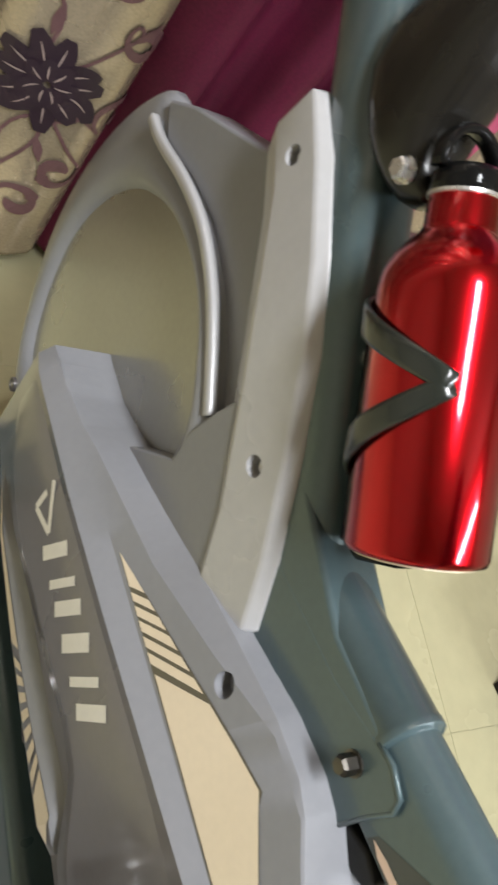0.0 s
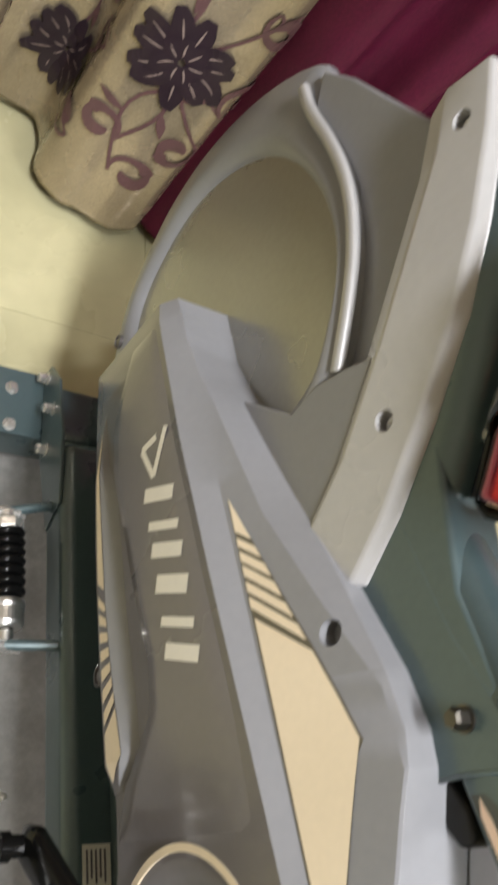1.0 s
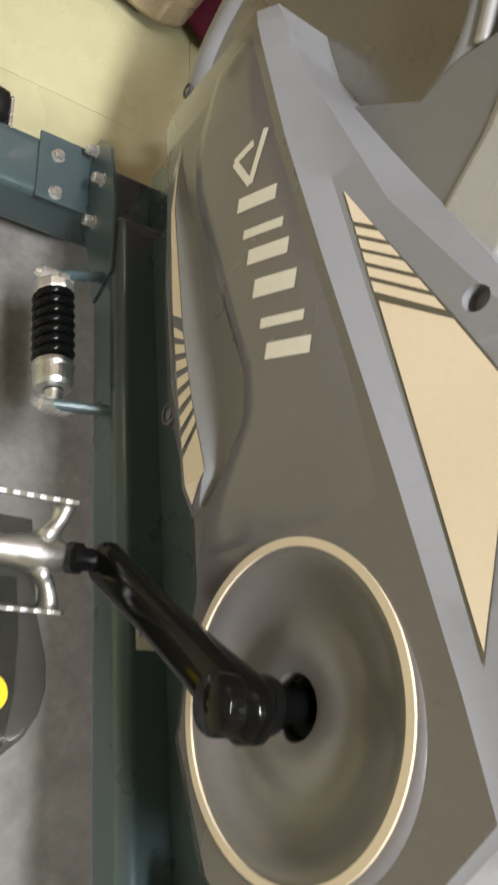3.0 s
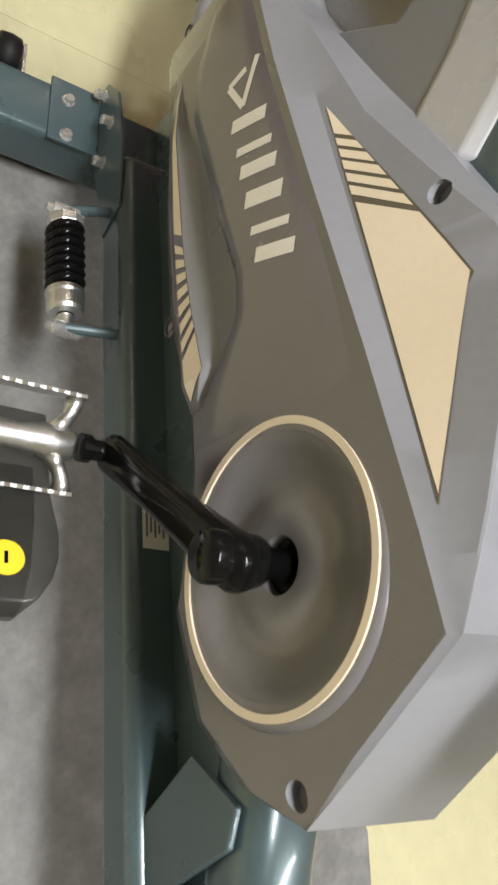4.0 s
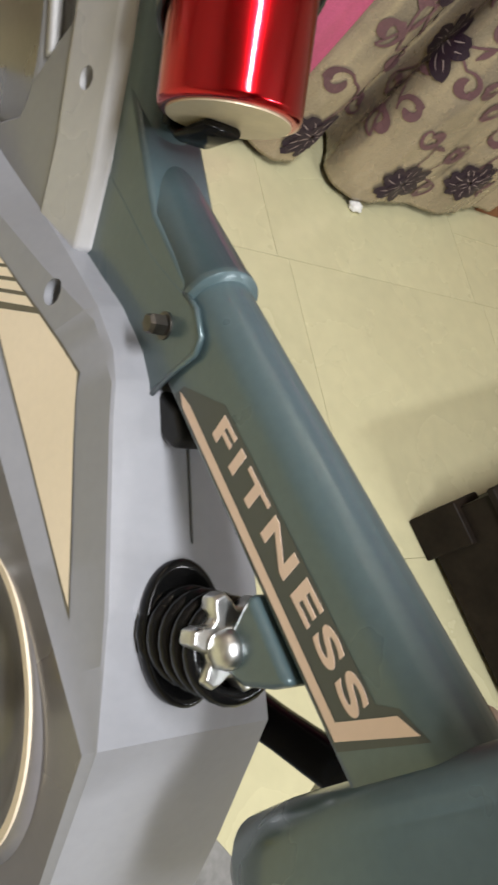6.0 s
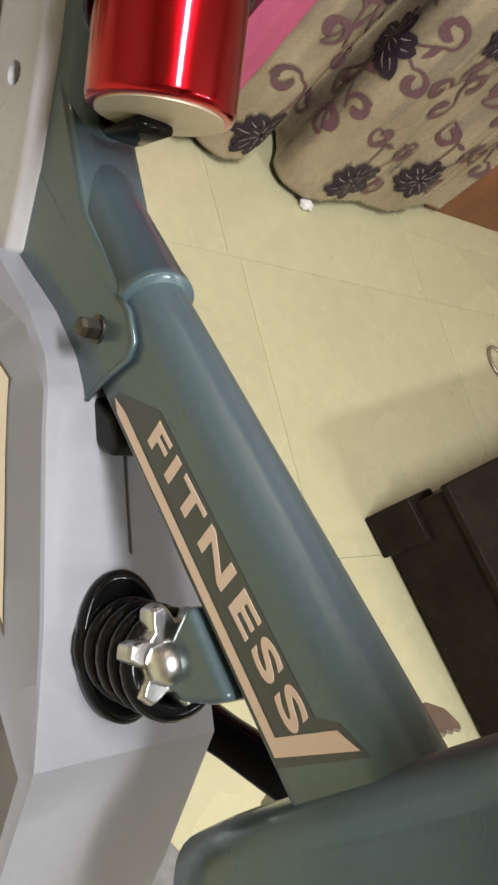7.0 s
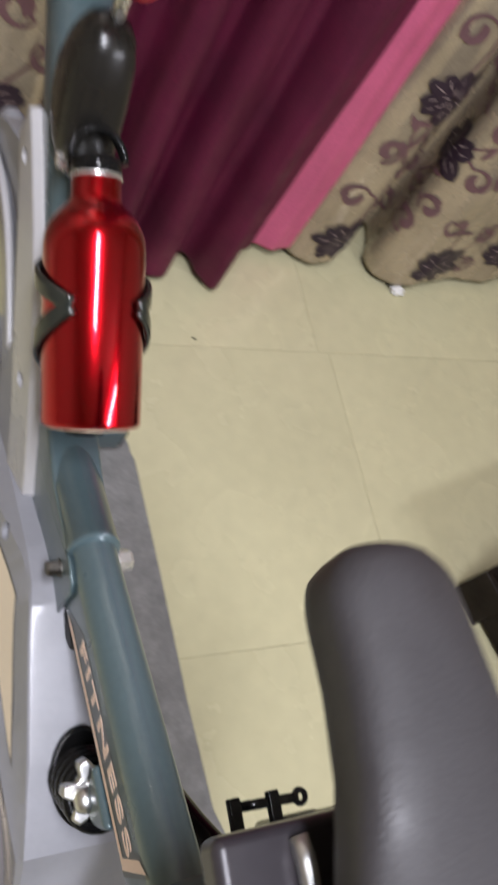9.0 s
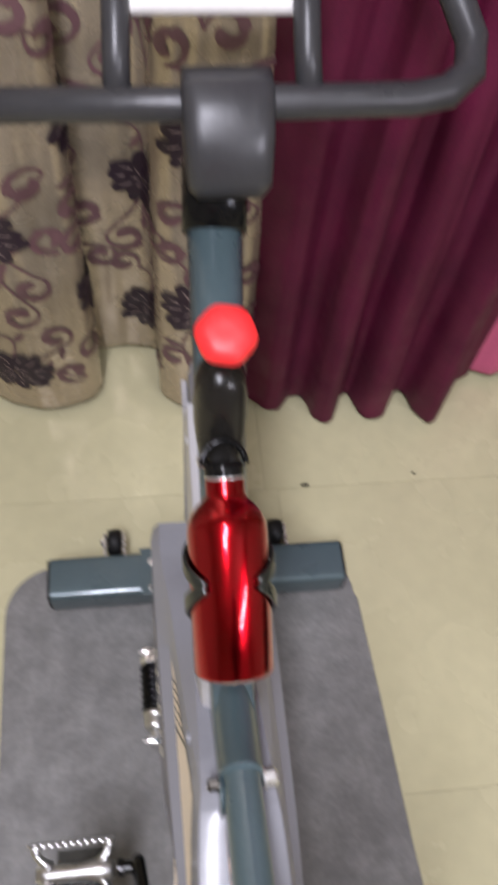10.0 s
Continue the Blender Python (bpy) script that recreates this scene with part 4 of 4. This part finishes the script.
bars = part("handlebar", bm, GRIP, bike, "dark grey foam-covered handlebar", smooth=True)
for s in (-1, 1):
    bm = bmesh.new()
    sweep(bm, [(0.01 + s * 0.086, BAR_Y, BAR_Z), (0.01 + s * 0.084, BAR_Y + 0.03, BAR_Z + 0.03), (0.01 + s * 0.08, BAR_Y + 0.085, BAR_Z + 0.1)], 0.0125, 0.0125, 14)
    part("console_arm", bm, GRIP, bars, smooth=True)
PALE = mat("pale_grey_plastic", (0.7, 0.68, 0.66), 0.4, 0, 0.04, 5, 150, 0.02)
bm = bmesh.new()
box(bm, -0.084, 0.104, -0.012, 0.012, 0, 0.11, Matrix.Translation((0, BAR_Y + 0.058, BAR_Z + 0.046)) @ Matrix.Rotation(radians(-30), 4, "X"))
part("console", bm, PALE, bike, "pale grey display console", bevel=0.008, segs=3)

# brake unit and red knob on the post
PU = (POST_B - POST_A).normalized()
PN = Vector((0, -PU.z, PU.y))
def on_post(a, h, x=0.0):
    return Vector((x, 0.25, 0.573)) + PU * a + PN * h


bm = bmesh.new()
rings = []
for a, h0, h1, w in ((0.236, 0.044, 0.056, 0.006), (0.24, 0.037, 0.061, 0.014), (0.248, 0.03, 0.06, 0.02), (0.26, 0.022, 0.062, 0.025), (0.272, 0.016, 0.069, 0.028), (0.29, 0.010, 0.085, 0.03), (0.31, 0.009, 0.102, 0.03), (0.326, 0.018, 0.106, 0.028), (0.338, 0.034, 0.1, 0.023), (0.346, 0.052, 0.088, 0.014), (0.348, 0.062, 0.078, 0.006)):
    c, hh = (h0 + h1) / 2, (h1 - h0) / 2
    rings.append([on_post(a, c + hh * math.copysign(abs(math.sin(t)) ** 0.7, math.sin(t)), -0.004 + 0.8 * w * math.copysign(abs(math.cos(t)) ** 0.7, math.cos(t))) for t in [2 * math.pi * k / 28 for k in range(28)]])
loft(bm, rings)
brake = part("brake_unit", bm, HOUSING, bike, "glossy black brake housing", smooth=True)
hexbolt("bolt", on_post(0.251, 0.05, -0.0205), (-1, 0, 0), brake, 0.006, 0.006)
KN = Vector((0.001, 0.471, 0.887))
base = on_post(0.33, 0.075)
bm = bmesh.new()
sweep(bm, [base, KN], 0.005, 0.005, 14)
part("knob_rod", bm, STEEL, brake)
bm = bmesh.new()
km = axis(KN, KN + (KN - base))
rings = []
for r, h in ((0.011, -0.013), (0.020, -0.01), (0.0243, 0.0), (0.0248, 0.007), (0.0225, 0.0135), (0.0145, 0.017), (0.0055, 0.0165)):
    rings.append([km @ Vector((r * (1 + 0.03 * math.cos(6 * t)) * math.cos(t), r * (1 + 0.03 * math.cos(6 * t)) * math.sin(t), h)) for t in [2 * math.pi * k / 36 for k in range(36)]])
loft(bm, rings)
part("tension_knob", bm, RED_KNOB, brake, "bright red tension knob", smooth=True)

# sticker on the beam
def on_beam(x0, x1, y0, y1, lift):
    bm = bmesh.new()
    return prism(bm, [(y, BEAM(y) + 0.055 + h) for y, h in ((y0, lift - 0.001), (y1, lift - 0.001), (y1, lift), (y0, lift))], x0, x1)


stk = part("label_sticker", on_beam(-0.0225, 0.0025, 0.098, 0.137, 0.0006), WHITE_STK, beam, "white paper label with unreadable grey print")
for k in range(5):
    part("print_bar", on_beam(-0.0195 + k * 0.004, -0.0178 + k * 0.004, 0.108 + 0.004 * (k % 2), 0.133, 0.0009), SHELL_DARK, stk)

# bottle cage and bottle
BB, BN = Vector((0, 0.265, 0.672)), Vector((0, 0.407, 0.76))
BD = (BN - BB).normalized()
BR = 0.0355
bm_m = axis(BB, BN)
bm = bmesh.new()
lathe(bm, [(0.012, 0.0035), (0.026, 0.003), (0.031, 0.0), (0.0345, 0.001), (BR, 0.004), (BR, 0.125), (0.0345, 0.133), (0.031, 0.1415), (0.025, 0.149), (0.0195, 0.154), (0.0175, 0.158), (0.0172, 0.172), (0.016, 0.174)], bm_m, 64)
bottle = tagged(part("water_bottle", bm, RED, smooth=True), "shiny red aluminium water bottle held in a black cage", "bottle")
md = bottle.modifiers.new("edges", "EDGE_SPLIT")
md.split_angle = radians(60)
bm = bmesh.new()
lathe(bm, [(0.0135, 0.17), (0.0175, 0.174), (0.0175, 0.183), (0.015, 0.186), (0.008, 0.187)], bm_m, 36)
cap = part("cap", bm, BLACK, bottle, "black screw cap with a carrying loop", smooth=True)
bm = bmesh.new()
pts = [bm_m @ Vector((0.0195 * math.cos(t), 0, 0.184 + 0.021 * math.sin(t))) for t in [math.pi * k / 16 for k in range(17)]]
sweep(bm, pts, 0.005, 0.0028, 10, power=3, up=tuple(bm_m.to_3x3() @ Vector((0, 1, 0))))
part("loop", bm, BLACK, cap, smooth=True)
bm = bmesh.new()
lathe(bm, [(0.017, 0.1715), (0.018, 0.1722), (0.018, 0.1738), (0.017, 0.174)], bm_m, 36)
part("collar", bm, STEEL, cap)
BARE = mat("bare_cream_metal", (0.62, 0.53, 0.38), 0.4, 0.3, 0.06, 8, 200, 0.02)
bm = bmesh.new()
lathe(bm, [(0.0305, -0.0008), (0.0305, 0.003)], bm_m, 48)
part("base_disc", bm, BARE, bottle, "bare cream base disc")
cage_m = bm_m
cage = new("bottle_cage")
cage.parent = bike
cage["label"] = "black plastic bottle cage with two arms"
side_v = (bm_m.inverted().to_3x3() @ Vector((1, 0, 0))).normalized()
back_v = (bm_m.inverted().to_3x3() @ -PN).normalized()


def round_bottle(ang, h, r=BR + 0.003):
    v = back_v * math.cos(ang) + side_v * math.sin(ang)
    return bm_m @ (v * r + Vector((0, 0, h)))


for s in (-1, 1):
    bm = bmesh.new()
    for h0, h1 in ((0.118, 0.083), (0.04, 0.083)):
        pts = [round_bottle(s * (0.35 + 2.14 * k / 16), h0 + (h1 - h0) * (k / 16) ** 1.15) for k in range(17)]
        sweep(bm, pts, [0.0085 - 0.003 * k / 16 for k in range(17)], 0.0022, 10, power=4, up=tuple(BD))
    part("cage_arm", bm, CAGE, cage, smooth=True)
bm = bmesh.new()
sweep(bm, [round_bottle(0, 0.0), round_bottle(0, 0.125)], 0.014, 0.003, 14, power=4)
sweep(bm, [round_bottle(0, 0.0), bm_m @ Vector((back_v * 0.03 + Vector((0, 0, -0.006)))), bm_m @ (back_v * 0.004 + Vector((0, 0, -0.004)))], 0.011, 0.003, 12, power=4)
part("cage_back", bm, BLACK, cage, smooth=True)
for h in (0.035, 0.095):
    bm = bmesh.new()
    c = round_bottle(0, h)
    lathe(bm, [(0.006, -0.004), (0.006, 0.014)], axis(c, c - PN), 12)
    part("cage_spacer", bm, STEEL, cage)

# ---- mat ----
bm = bmesh.new()
outline = []
for cx, cy, a0 in ((0.19, 0.55, 0), (-0.245, 0.55, 90), (-0.245, -0.9, 180), (0.32, -0.9, 270)):
    for k in range(9):
        t = radians(a0 + 90 * k / 8)
        outline.append((cx + 0.085 * math.cos(t), cy + 0.085 * math.sin(t)))
outline += [(0.405, -0.4), (0.398, -0.16), (0.345, -0.09), (0.314, 0.0), (0.302, 0.15), (0.292, 0.35), (0.28, 0.54)]
loft(bm, [[(x, y, 0.0002) for x, y in outline], [(x, y, 0.005) for x, y in outline]])
tagged(part("exercise_mat", bm, MAT, bevel=0.002), "thin grey rubbery mat with rounded corners under the bike", "mat")

# ---- curtains ----
def curtain(name, label, folds, materials, seed=1, top=2.5, hem=0.02, loose=1.0, crease=0.0, ease=0.3):
    """A hanging curtain whose hem runs through folds, rows of (x, y); the folds wander and ease upwards. Returns its object, the surface and its length."""
    pts = [Vector(p) for p in folds]
    mean = sum(p.y for p in pts) / len(pts)
    at = [0.0]
    for p, q in zip(pts, pts[1:]):
        at.append(at[-1] + (q - p).length)
    long = at[-1]
    slopes = [(pts[min(i + 1, len(pts) - 1)] - pts[max(i - 1, 0)]) / (at[min(i + 1, len(pts) - 1)] - at[max(i - 1, 0)]) for i in range(len(pts))]

    def hem_at(d):
        d = min(max(d, 0.0), long)
        i = max(k for k in range(len(pts) - 1) if at[k] <= d)
        h = at[i + 1] - at[i]
        t = (d - at[i]) / h
        return pts[i] * ((1 + 2 * t) * (1 - t) ** 2) + slopes[i] * (h * t * (1 - t) ** 2) + pts[i + 1] * (t * t * (3 - 2 * t)) + slopes[i + 1] * (h * t * t * (t - 1))

    def sheet(u, z):
        d = long * u
        high = min(1.0, z / 0.9)
        p = hem_at(d)
        x = p.x + loose * 0.018 * high * noise.noise(Vector((d * 4, seed * 3.7, z * 1.2)))
        y = mean + (p.y - mean) * (1 - ease * high)
        y += 0.012 * loose * high * noise.noise(Vector((d * 11, seed, z * 1.6)))
        y += (0.003 + crease) * noise.noise(Vector((d * 28, seed, z * 4))) + crease * noise.noise(Vector((d * 50, seed + 4, z * 1.5)))
        return Vector((x, min(y, 1.1), z))

    def surf(u, z, off=0.0):
        p = sheet(u, z)
        if off:
            d = sheet(u + 0.0015, z) - sheet(u - 0.0015, z)
            p += Vector((d.y, -d.x, 0)).normalized() * off
        return p

    bm = bmesh.new()
    nu, nz = int(long * 220) + 2, 100
    grid = []
    for j in range(nz + 1):
        row = []
        for i in range(nu + 1):
            u = i / nu
            zb = hem + 0.010 * noise.noise(Vector((u * long * 8, seed, 0)))
            z = zb + (top - zb) * (j / nz) ** 1.25
            row.append(bm.verts.new(surf(u, z)))
        grid.append(row)
    for j in range(nz):
        for i in range(nu):
            bm.faces.new((grid[j][i], grid[j][i + 1], grid[j + 1][i + 1], grid[j + 1][i]))
    ob = tagged(part(name, bm, materials, smooth=True), label, "curtain", kind="")
    md = ob.modifiers.new("thickness", "SOLIDIFY")
    md.thickness, md.offset = 0.002, 0
    return ob, surf, long


left_curtain, left_surf, left_long = curtain("patterned_curtain", "cream satin curtain printed with dark purple flowers and mauve scrolls", [(-1.02, 1.08), (-0.98, 1.0), (-0.9, 0.955), (-0.82, 1.0), (-0.8, 1.085), (-0.73, 1.08), (-0.71, 0.99), (-0.62, 0.95), (-0.54, 0.99), (-0.53, 1.085), (-0.42, 1.09), (-0.385, 1.05), (-0.362, 0.995), (-0.3, 0.962), (-0.235, 0.955), (-0.18, 0.972), (-0.158, 1.005), (-0.165, 1.05), (-0.17, 1.09), (-0.12, 1.097), (-0.055, 1.09), (-0.04, 1.045), (-0.046, 0.99), (-0.03, 0.962), (0.015, 0.945), (0.07, 0.933), (0.11, 0.95), (0.13, 1.0), (0.125, 1.05)], SATIN, seed=3, loose=0.7, crease=0.0018)
maroon, _, _ = curtain("maroon_curtain", "plain maroon cloth curtain hanging in soft folds", [(0.09, 1.0), (0.112, 0.968), (0.14, 0.943), (0.172, 0.925), (0.204, 0.952), (0.232, 0.955), (0.248, 0.91), (0.268, 0.892), (0.288, 0.905), (0.304, 0.945), (0.325, 0.955), (0.342, 0.91), (0.363, 0.895), (0.39, 0.908), (0.408, 0.95), (0.432, 0.958), (0.45, 0.905), (0.473, 0.881), (0.5, 0.9), (0.518, 0.945), (0.545, 0.97), (0.58, 0.99)], MAROON, seed=5, loose=1.3, crease=0.003)
pink, _, _ = curtain("pink_curtain", "narrow strip of pink curtain cloth", [(0.552, 1.0), (0.59, 0.992), (0.625, 0.98), (0.665, 0.992), (0.695, 1.01)], PINK, seed=6, hem=0.03, crease=0.002)
right_curtain, right_surf, right_long = curtain("patterned_curtain", "cream satin curtain printed with dark purple flowers, beside a brown door", [(0.655, 1.05), (0.662, 1.0), (0.69, 0.972), (0.725, 0.965), (0.768, 0.98), (0.79, 1.005), (0.775, 1.05), (0.77, 1.095), (0.825, 1.103), (0.885, 1.095), (0.875, 1.04), (0.853, 0.99), (0.872, 0.952), (0.925, 0.928), (1.0, 0.945), (1.08, 0.965), (1.16, 0.962), (1.24, 0.985), (1.32, 1.02), (1.38, 1.022)], SATIN, seed=9, loose=0.5, crease=0.0018)


def print_on(cloth, surf, span, z_top, seed, start, low, drops, rise, size, pitch):
    """Flowers and scrolls that lie on the folds of a curtain: columns count from start, drops are their steps in height."""
    rnd = random.Random(seed)

    def put_poly(bm, pts, off):
        vs = [bm.verts.new(surf(u, z, off)) for u, z in pts]
        mid = bm.verts.new(surf(sum(p[0] for p in pts) / len(pts), sum(p[1] for p in pts) / len(pts), off + 0.0004))
        for a, b in zip(vs, vs[1:] + vs[:1]):
            bm.faces.new((a, b, mid))

    def ribbon(bm, line, widths, off):
        rows = []
        for k, (a, b) in enumerate(line):
            p, q = line[max(k - 1, 0)], line[min(k + 1, len(line) - 1)]
            dx, dz = q[0] - p[0], q[1] - p[1]
            ln = math.hypot(dx, dz) or 1
            w = widths[k] / 2
            rows.append([bm.verts.new(surf((a - dz / ln * w) / span, b + dx / ln * w, off)), bm.verts.new(surf((a + dz / ln * w) / span, b - dx / ln * w, off))])
        for (a, b), (c, d) in zip(rows, rows[1:]):
            bm.faces.new((a, b, d, c))

    flowers, scrolls, veins = bmesh.new(), bmesh.new(), bmesh.new()
    for i in range(-int(start / pitch), int((span - start) / pitch) + 1):
        for j in range(-1, int(z_top / rise) + 1):
            cx = start + i * pitch + rnd.uniform(-0.005, 0.005)
            cz = low + j * rise + drops[i % len(drops)] + rnd.uniform(-0.006, 0.006)
            if cz < 0.07 or cx > span - 0.03 or cx < 0.03:
                continue
            turn = rnd.uniform(-0.3, 0.3)
            squash = rnd.uniform(0.85, 1.0)
            petals = [(turn + 2 * math.pi * (k + rnd.uniform(-0.15, 0.15)) / 11, 0.021 * size, size * rnd.uniform(0.062, 0.076), 0.0155 * size, 0.0044 + 0.0001 * k) for k in range(11)]
            petals += [(turn + 0.3 + 2 * math.pi * k / 7, 0.004, size * rnd.uniform(0.034, 0.042), 0.012 * size, 0.0057 + 0.0001 * k) for k in range(7)]
            for t0, r0, r1, w, off in petals:
                curl = rnd.uniform(-0.35, 0.35)
                spine = []
                for q in range(8):
                    t, r = t0 + curl * (q / 7) ** 2, r0 + (r1 - r0) * q / 7
                    spine.append((cx + r * math.cos(t), cz + r * squash * math.sin(t)))
                ribbon(flowers, spine, [2 * w * (0.25 + 0.75 * math.sin(math.pi * min(1, (q / 7) ** 0.75 * 0.92))) for q in range(8)], off)
                ribbon(veins, spine[1:6], [0.0008, 0.0022, 0.0024, 0.0018, 0.0006], off + 0.0008)
            for sx, sz, flip in ((0.085, 0.1, 1), (0.06, -0.13, -1), (-0.05, 0.14, 1), (0.105, -0.02, -1), (-0.045, -0.15, 1), (0.03, -0.2, -1)):
                ox, oz, big = cx + sx * size, cz + sz * size, rnd.uniform(0.025, 0.033)
                if ox > span - 0.02 or ox < 0.02 or oz < 0.06:
                    continue
                a0 = rnd.uniform(0, 6.28)
                line = []
                for k in range(30):
                    q = k / 29
                    r = big * (0.22 + 0.78 * q ** 0.9)
                    t = a0 + flip * (1 - q) * 6.4
                    line.append((ox + r * math.cos(t), oz + r * math.sin(t)))
                ribbon(scrolls, line, [0.008 + 0.011 * math.sin(math.pi * min(1, (k + 4) / 20)) if k < 16 else 0.019 - 0.0155 * ((k - 16) / 13) ** 0.6 for k in range(30)], 0.0034)
                ex, ez = line[-1]
                tail = [(ex + (cx - ex) * 0.75 * k / 8 + 0.025 * math.sin(math.pi * k / 8) * flip, ez + (cz - ez) * 0.75 * k / 8 + 0.02 * math.sin(math.pi * k / 8)) for k in range(9)]
                ribbon(scrolls, tail, [0.0045] * 9, 0.003)
                lx, lz = tail[4]
                la = rnd.uniform(0, 6.28)
                leaf = [(lx + d * math.cos(la), lz + d * math.sin(la)) for d in (0, 0.01, 0.02, 0.03, 0.038)]
                ribbon(scrolls, leaf, [0.002, 0.009, 0.012, 0.007, 0.001], 0.0032)
    one = part("flower_print", flowers, PURPLE, cloth, "dark purple flower print")
    two = part("scroll_print", scrolls, MAUVE, cloth, "mauve scroll print")
    three = part("petal_print", veins, LILAC, cloth, "thin lilac petal lines")
    one["kind"] = two["kind"] = three["kind"] = "stuff"


print_on(left_curtain, left_surf, left_long, 1.8, 4, left_long - 0.195, 0.318, (0.0, 0.17), 0.34, 0.92, 0.185)
print_on(right_curtain, right_surf, right_long, 1.6, 8, right_long - 0.41, 0.095, (0.0, 0.03, 0.24), 0.37, 0.86, 0.178)

# ---- door beside the curtain ----
bm = bmesh.new()
box(bm, 1.36, 2.25, 1.035, 1.123, 0.0, 2.05)
tagged(part("door_1", bm, DOOR, bevel=0.003), "closed plain brown wooden door", "door", kind="structure")

# dark cabinet
cab_m = Matrix.Translation((0.855, 0.268, 0)) @ Matrix.Rotation(radians(16), 4, "Z")
cab = thing("low_chest", "low dark brown wooden chest standing on the tiles", "chest")
bm = bmesh.new()
box(bm, 0.0, 0.75, -0.62, 0.0, 0.012, 0.16, cab_m)
part("body", bm, WOOD, cab, bevel=0.004)
bm = bmesh.new()
box(bm, -0.008, 0.758, -0.628, 0.008, 0.16, 0.175, cab_m)
part("top", bm, WOOD, cab, bevel=0.004)
for a, b in ((0.0, -0.06), (0.0, -0.62), (0.69, -0.06), (0.69, -0.62)):
    bm = bmesh.new()
    box(bm, a - 0.012, a + 0.06, b - 0.002, b + 0.072, 0.0, 0.1, cab_m)
    part("foot", bm, WOOD, cab, bevel=0.004)

# small things lying on the floor
def scrap(name, label, category, at, size, material, seed):
    rnd = random.Random(seed)
    bm = bmesh.new()
    bmesh.ops.create_icosphere(bm, subdivisions=3, radius=1.0)
    for v in bm.verts:
        k = 1 + 0.35 * noise.noise(v.co * 2.3 + Vector((seed, 0, 0)))
        v.co = Vector((v.co.x * size[0] * k, v.co.y * size[1] * k, v.co.z * size[2] * k))
    low = min(v.co.z for v in bm.verts)
    for v in bm.verts:
        v.co += Vector((at[0], at[1], 0.0005 - low))
    return tagged(part(name, bm, material, smooth=True), label, category)


scrap("cotton_tuft", "small white tuft of cotton on the floor by the curtain hem", "tuft", (0.925, 0.925, 0), (0.016, 0.013, 0.009), FLUFF, 4)
scrap("scrap", "tiny dark scrap lying on the cream tiles", "scrap", (0.216, 0.768, 0), (0.008, 0.003, 0.0015), WOOD, 7)
scrap("scrap", "tiny dark crumb lying on the cream tiles", "scrap", (0.43, 0.78, 0), (0.004, 0.002, 0.001), WOOD, 9)
bm = bmesh.new()
sweep(bm, [(1.43 + 0.03 * math.cos(t), 0.63 + 0.04 * math.sin(t), 0.0045) for t in [2 * math.pi * k / 24 for k in range(25)]], 0.004, 0.004, 10)
tagged(part("ring", bm, SATIN, smooth=True), "small cream plastic ring lying on the tiles", "ring")

# floor tiles, seen one by one
def tile_mesh(depth):
    bm = bmesh.new()
    box(bm, -0.2751, 0.2751, -depth / 2, depth / 2, -0.0036, 0.0)
    me = bpy.data.meshes.new("tile")
    bmesh.ops.recalc_face_normals(bm, faces=bm.faces[:])
    bm.to_mesh(me)
    bm.free()
    me.materials.append(FLOOR)
    return me


FULL, LAST, CUT = tile_mesh(0.5502), tile_mesh(0.3598), tile_mesh(0.1792)
for i in range(-6, 4):
    x = 0.715 + 0.551 * (i + 0.5)
    if abs(x) > 2.6:
        continue
    for mesh, y in [(FULL, 0.764 + 0.551 * (j - 0.5)) for j in range(-6, 1)] + ([(CUT, 0.854), (CUT, 1.034)] if x > 1.1 else [(LAST, 0.9442)]):
        ob = new("tile", mesh)
        ob.parent = floor
        ob.location = (x - 0.025 * (y > 0.764), y, 0)
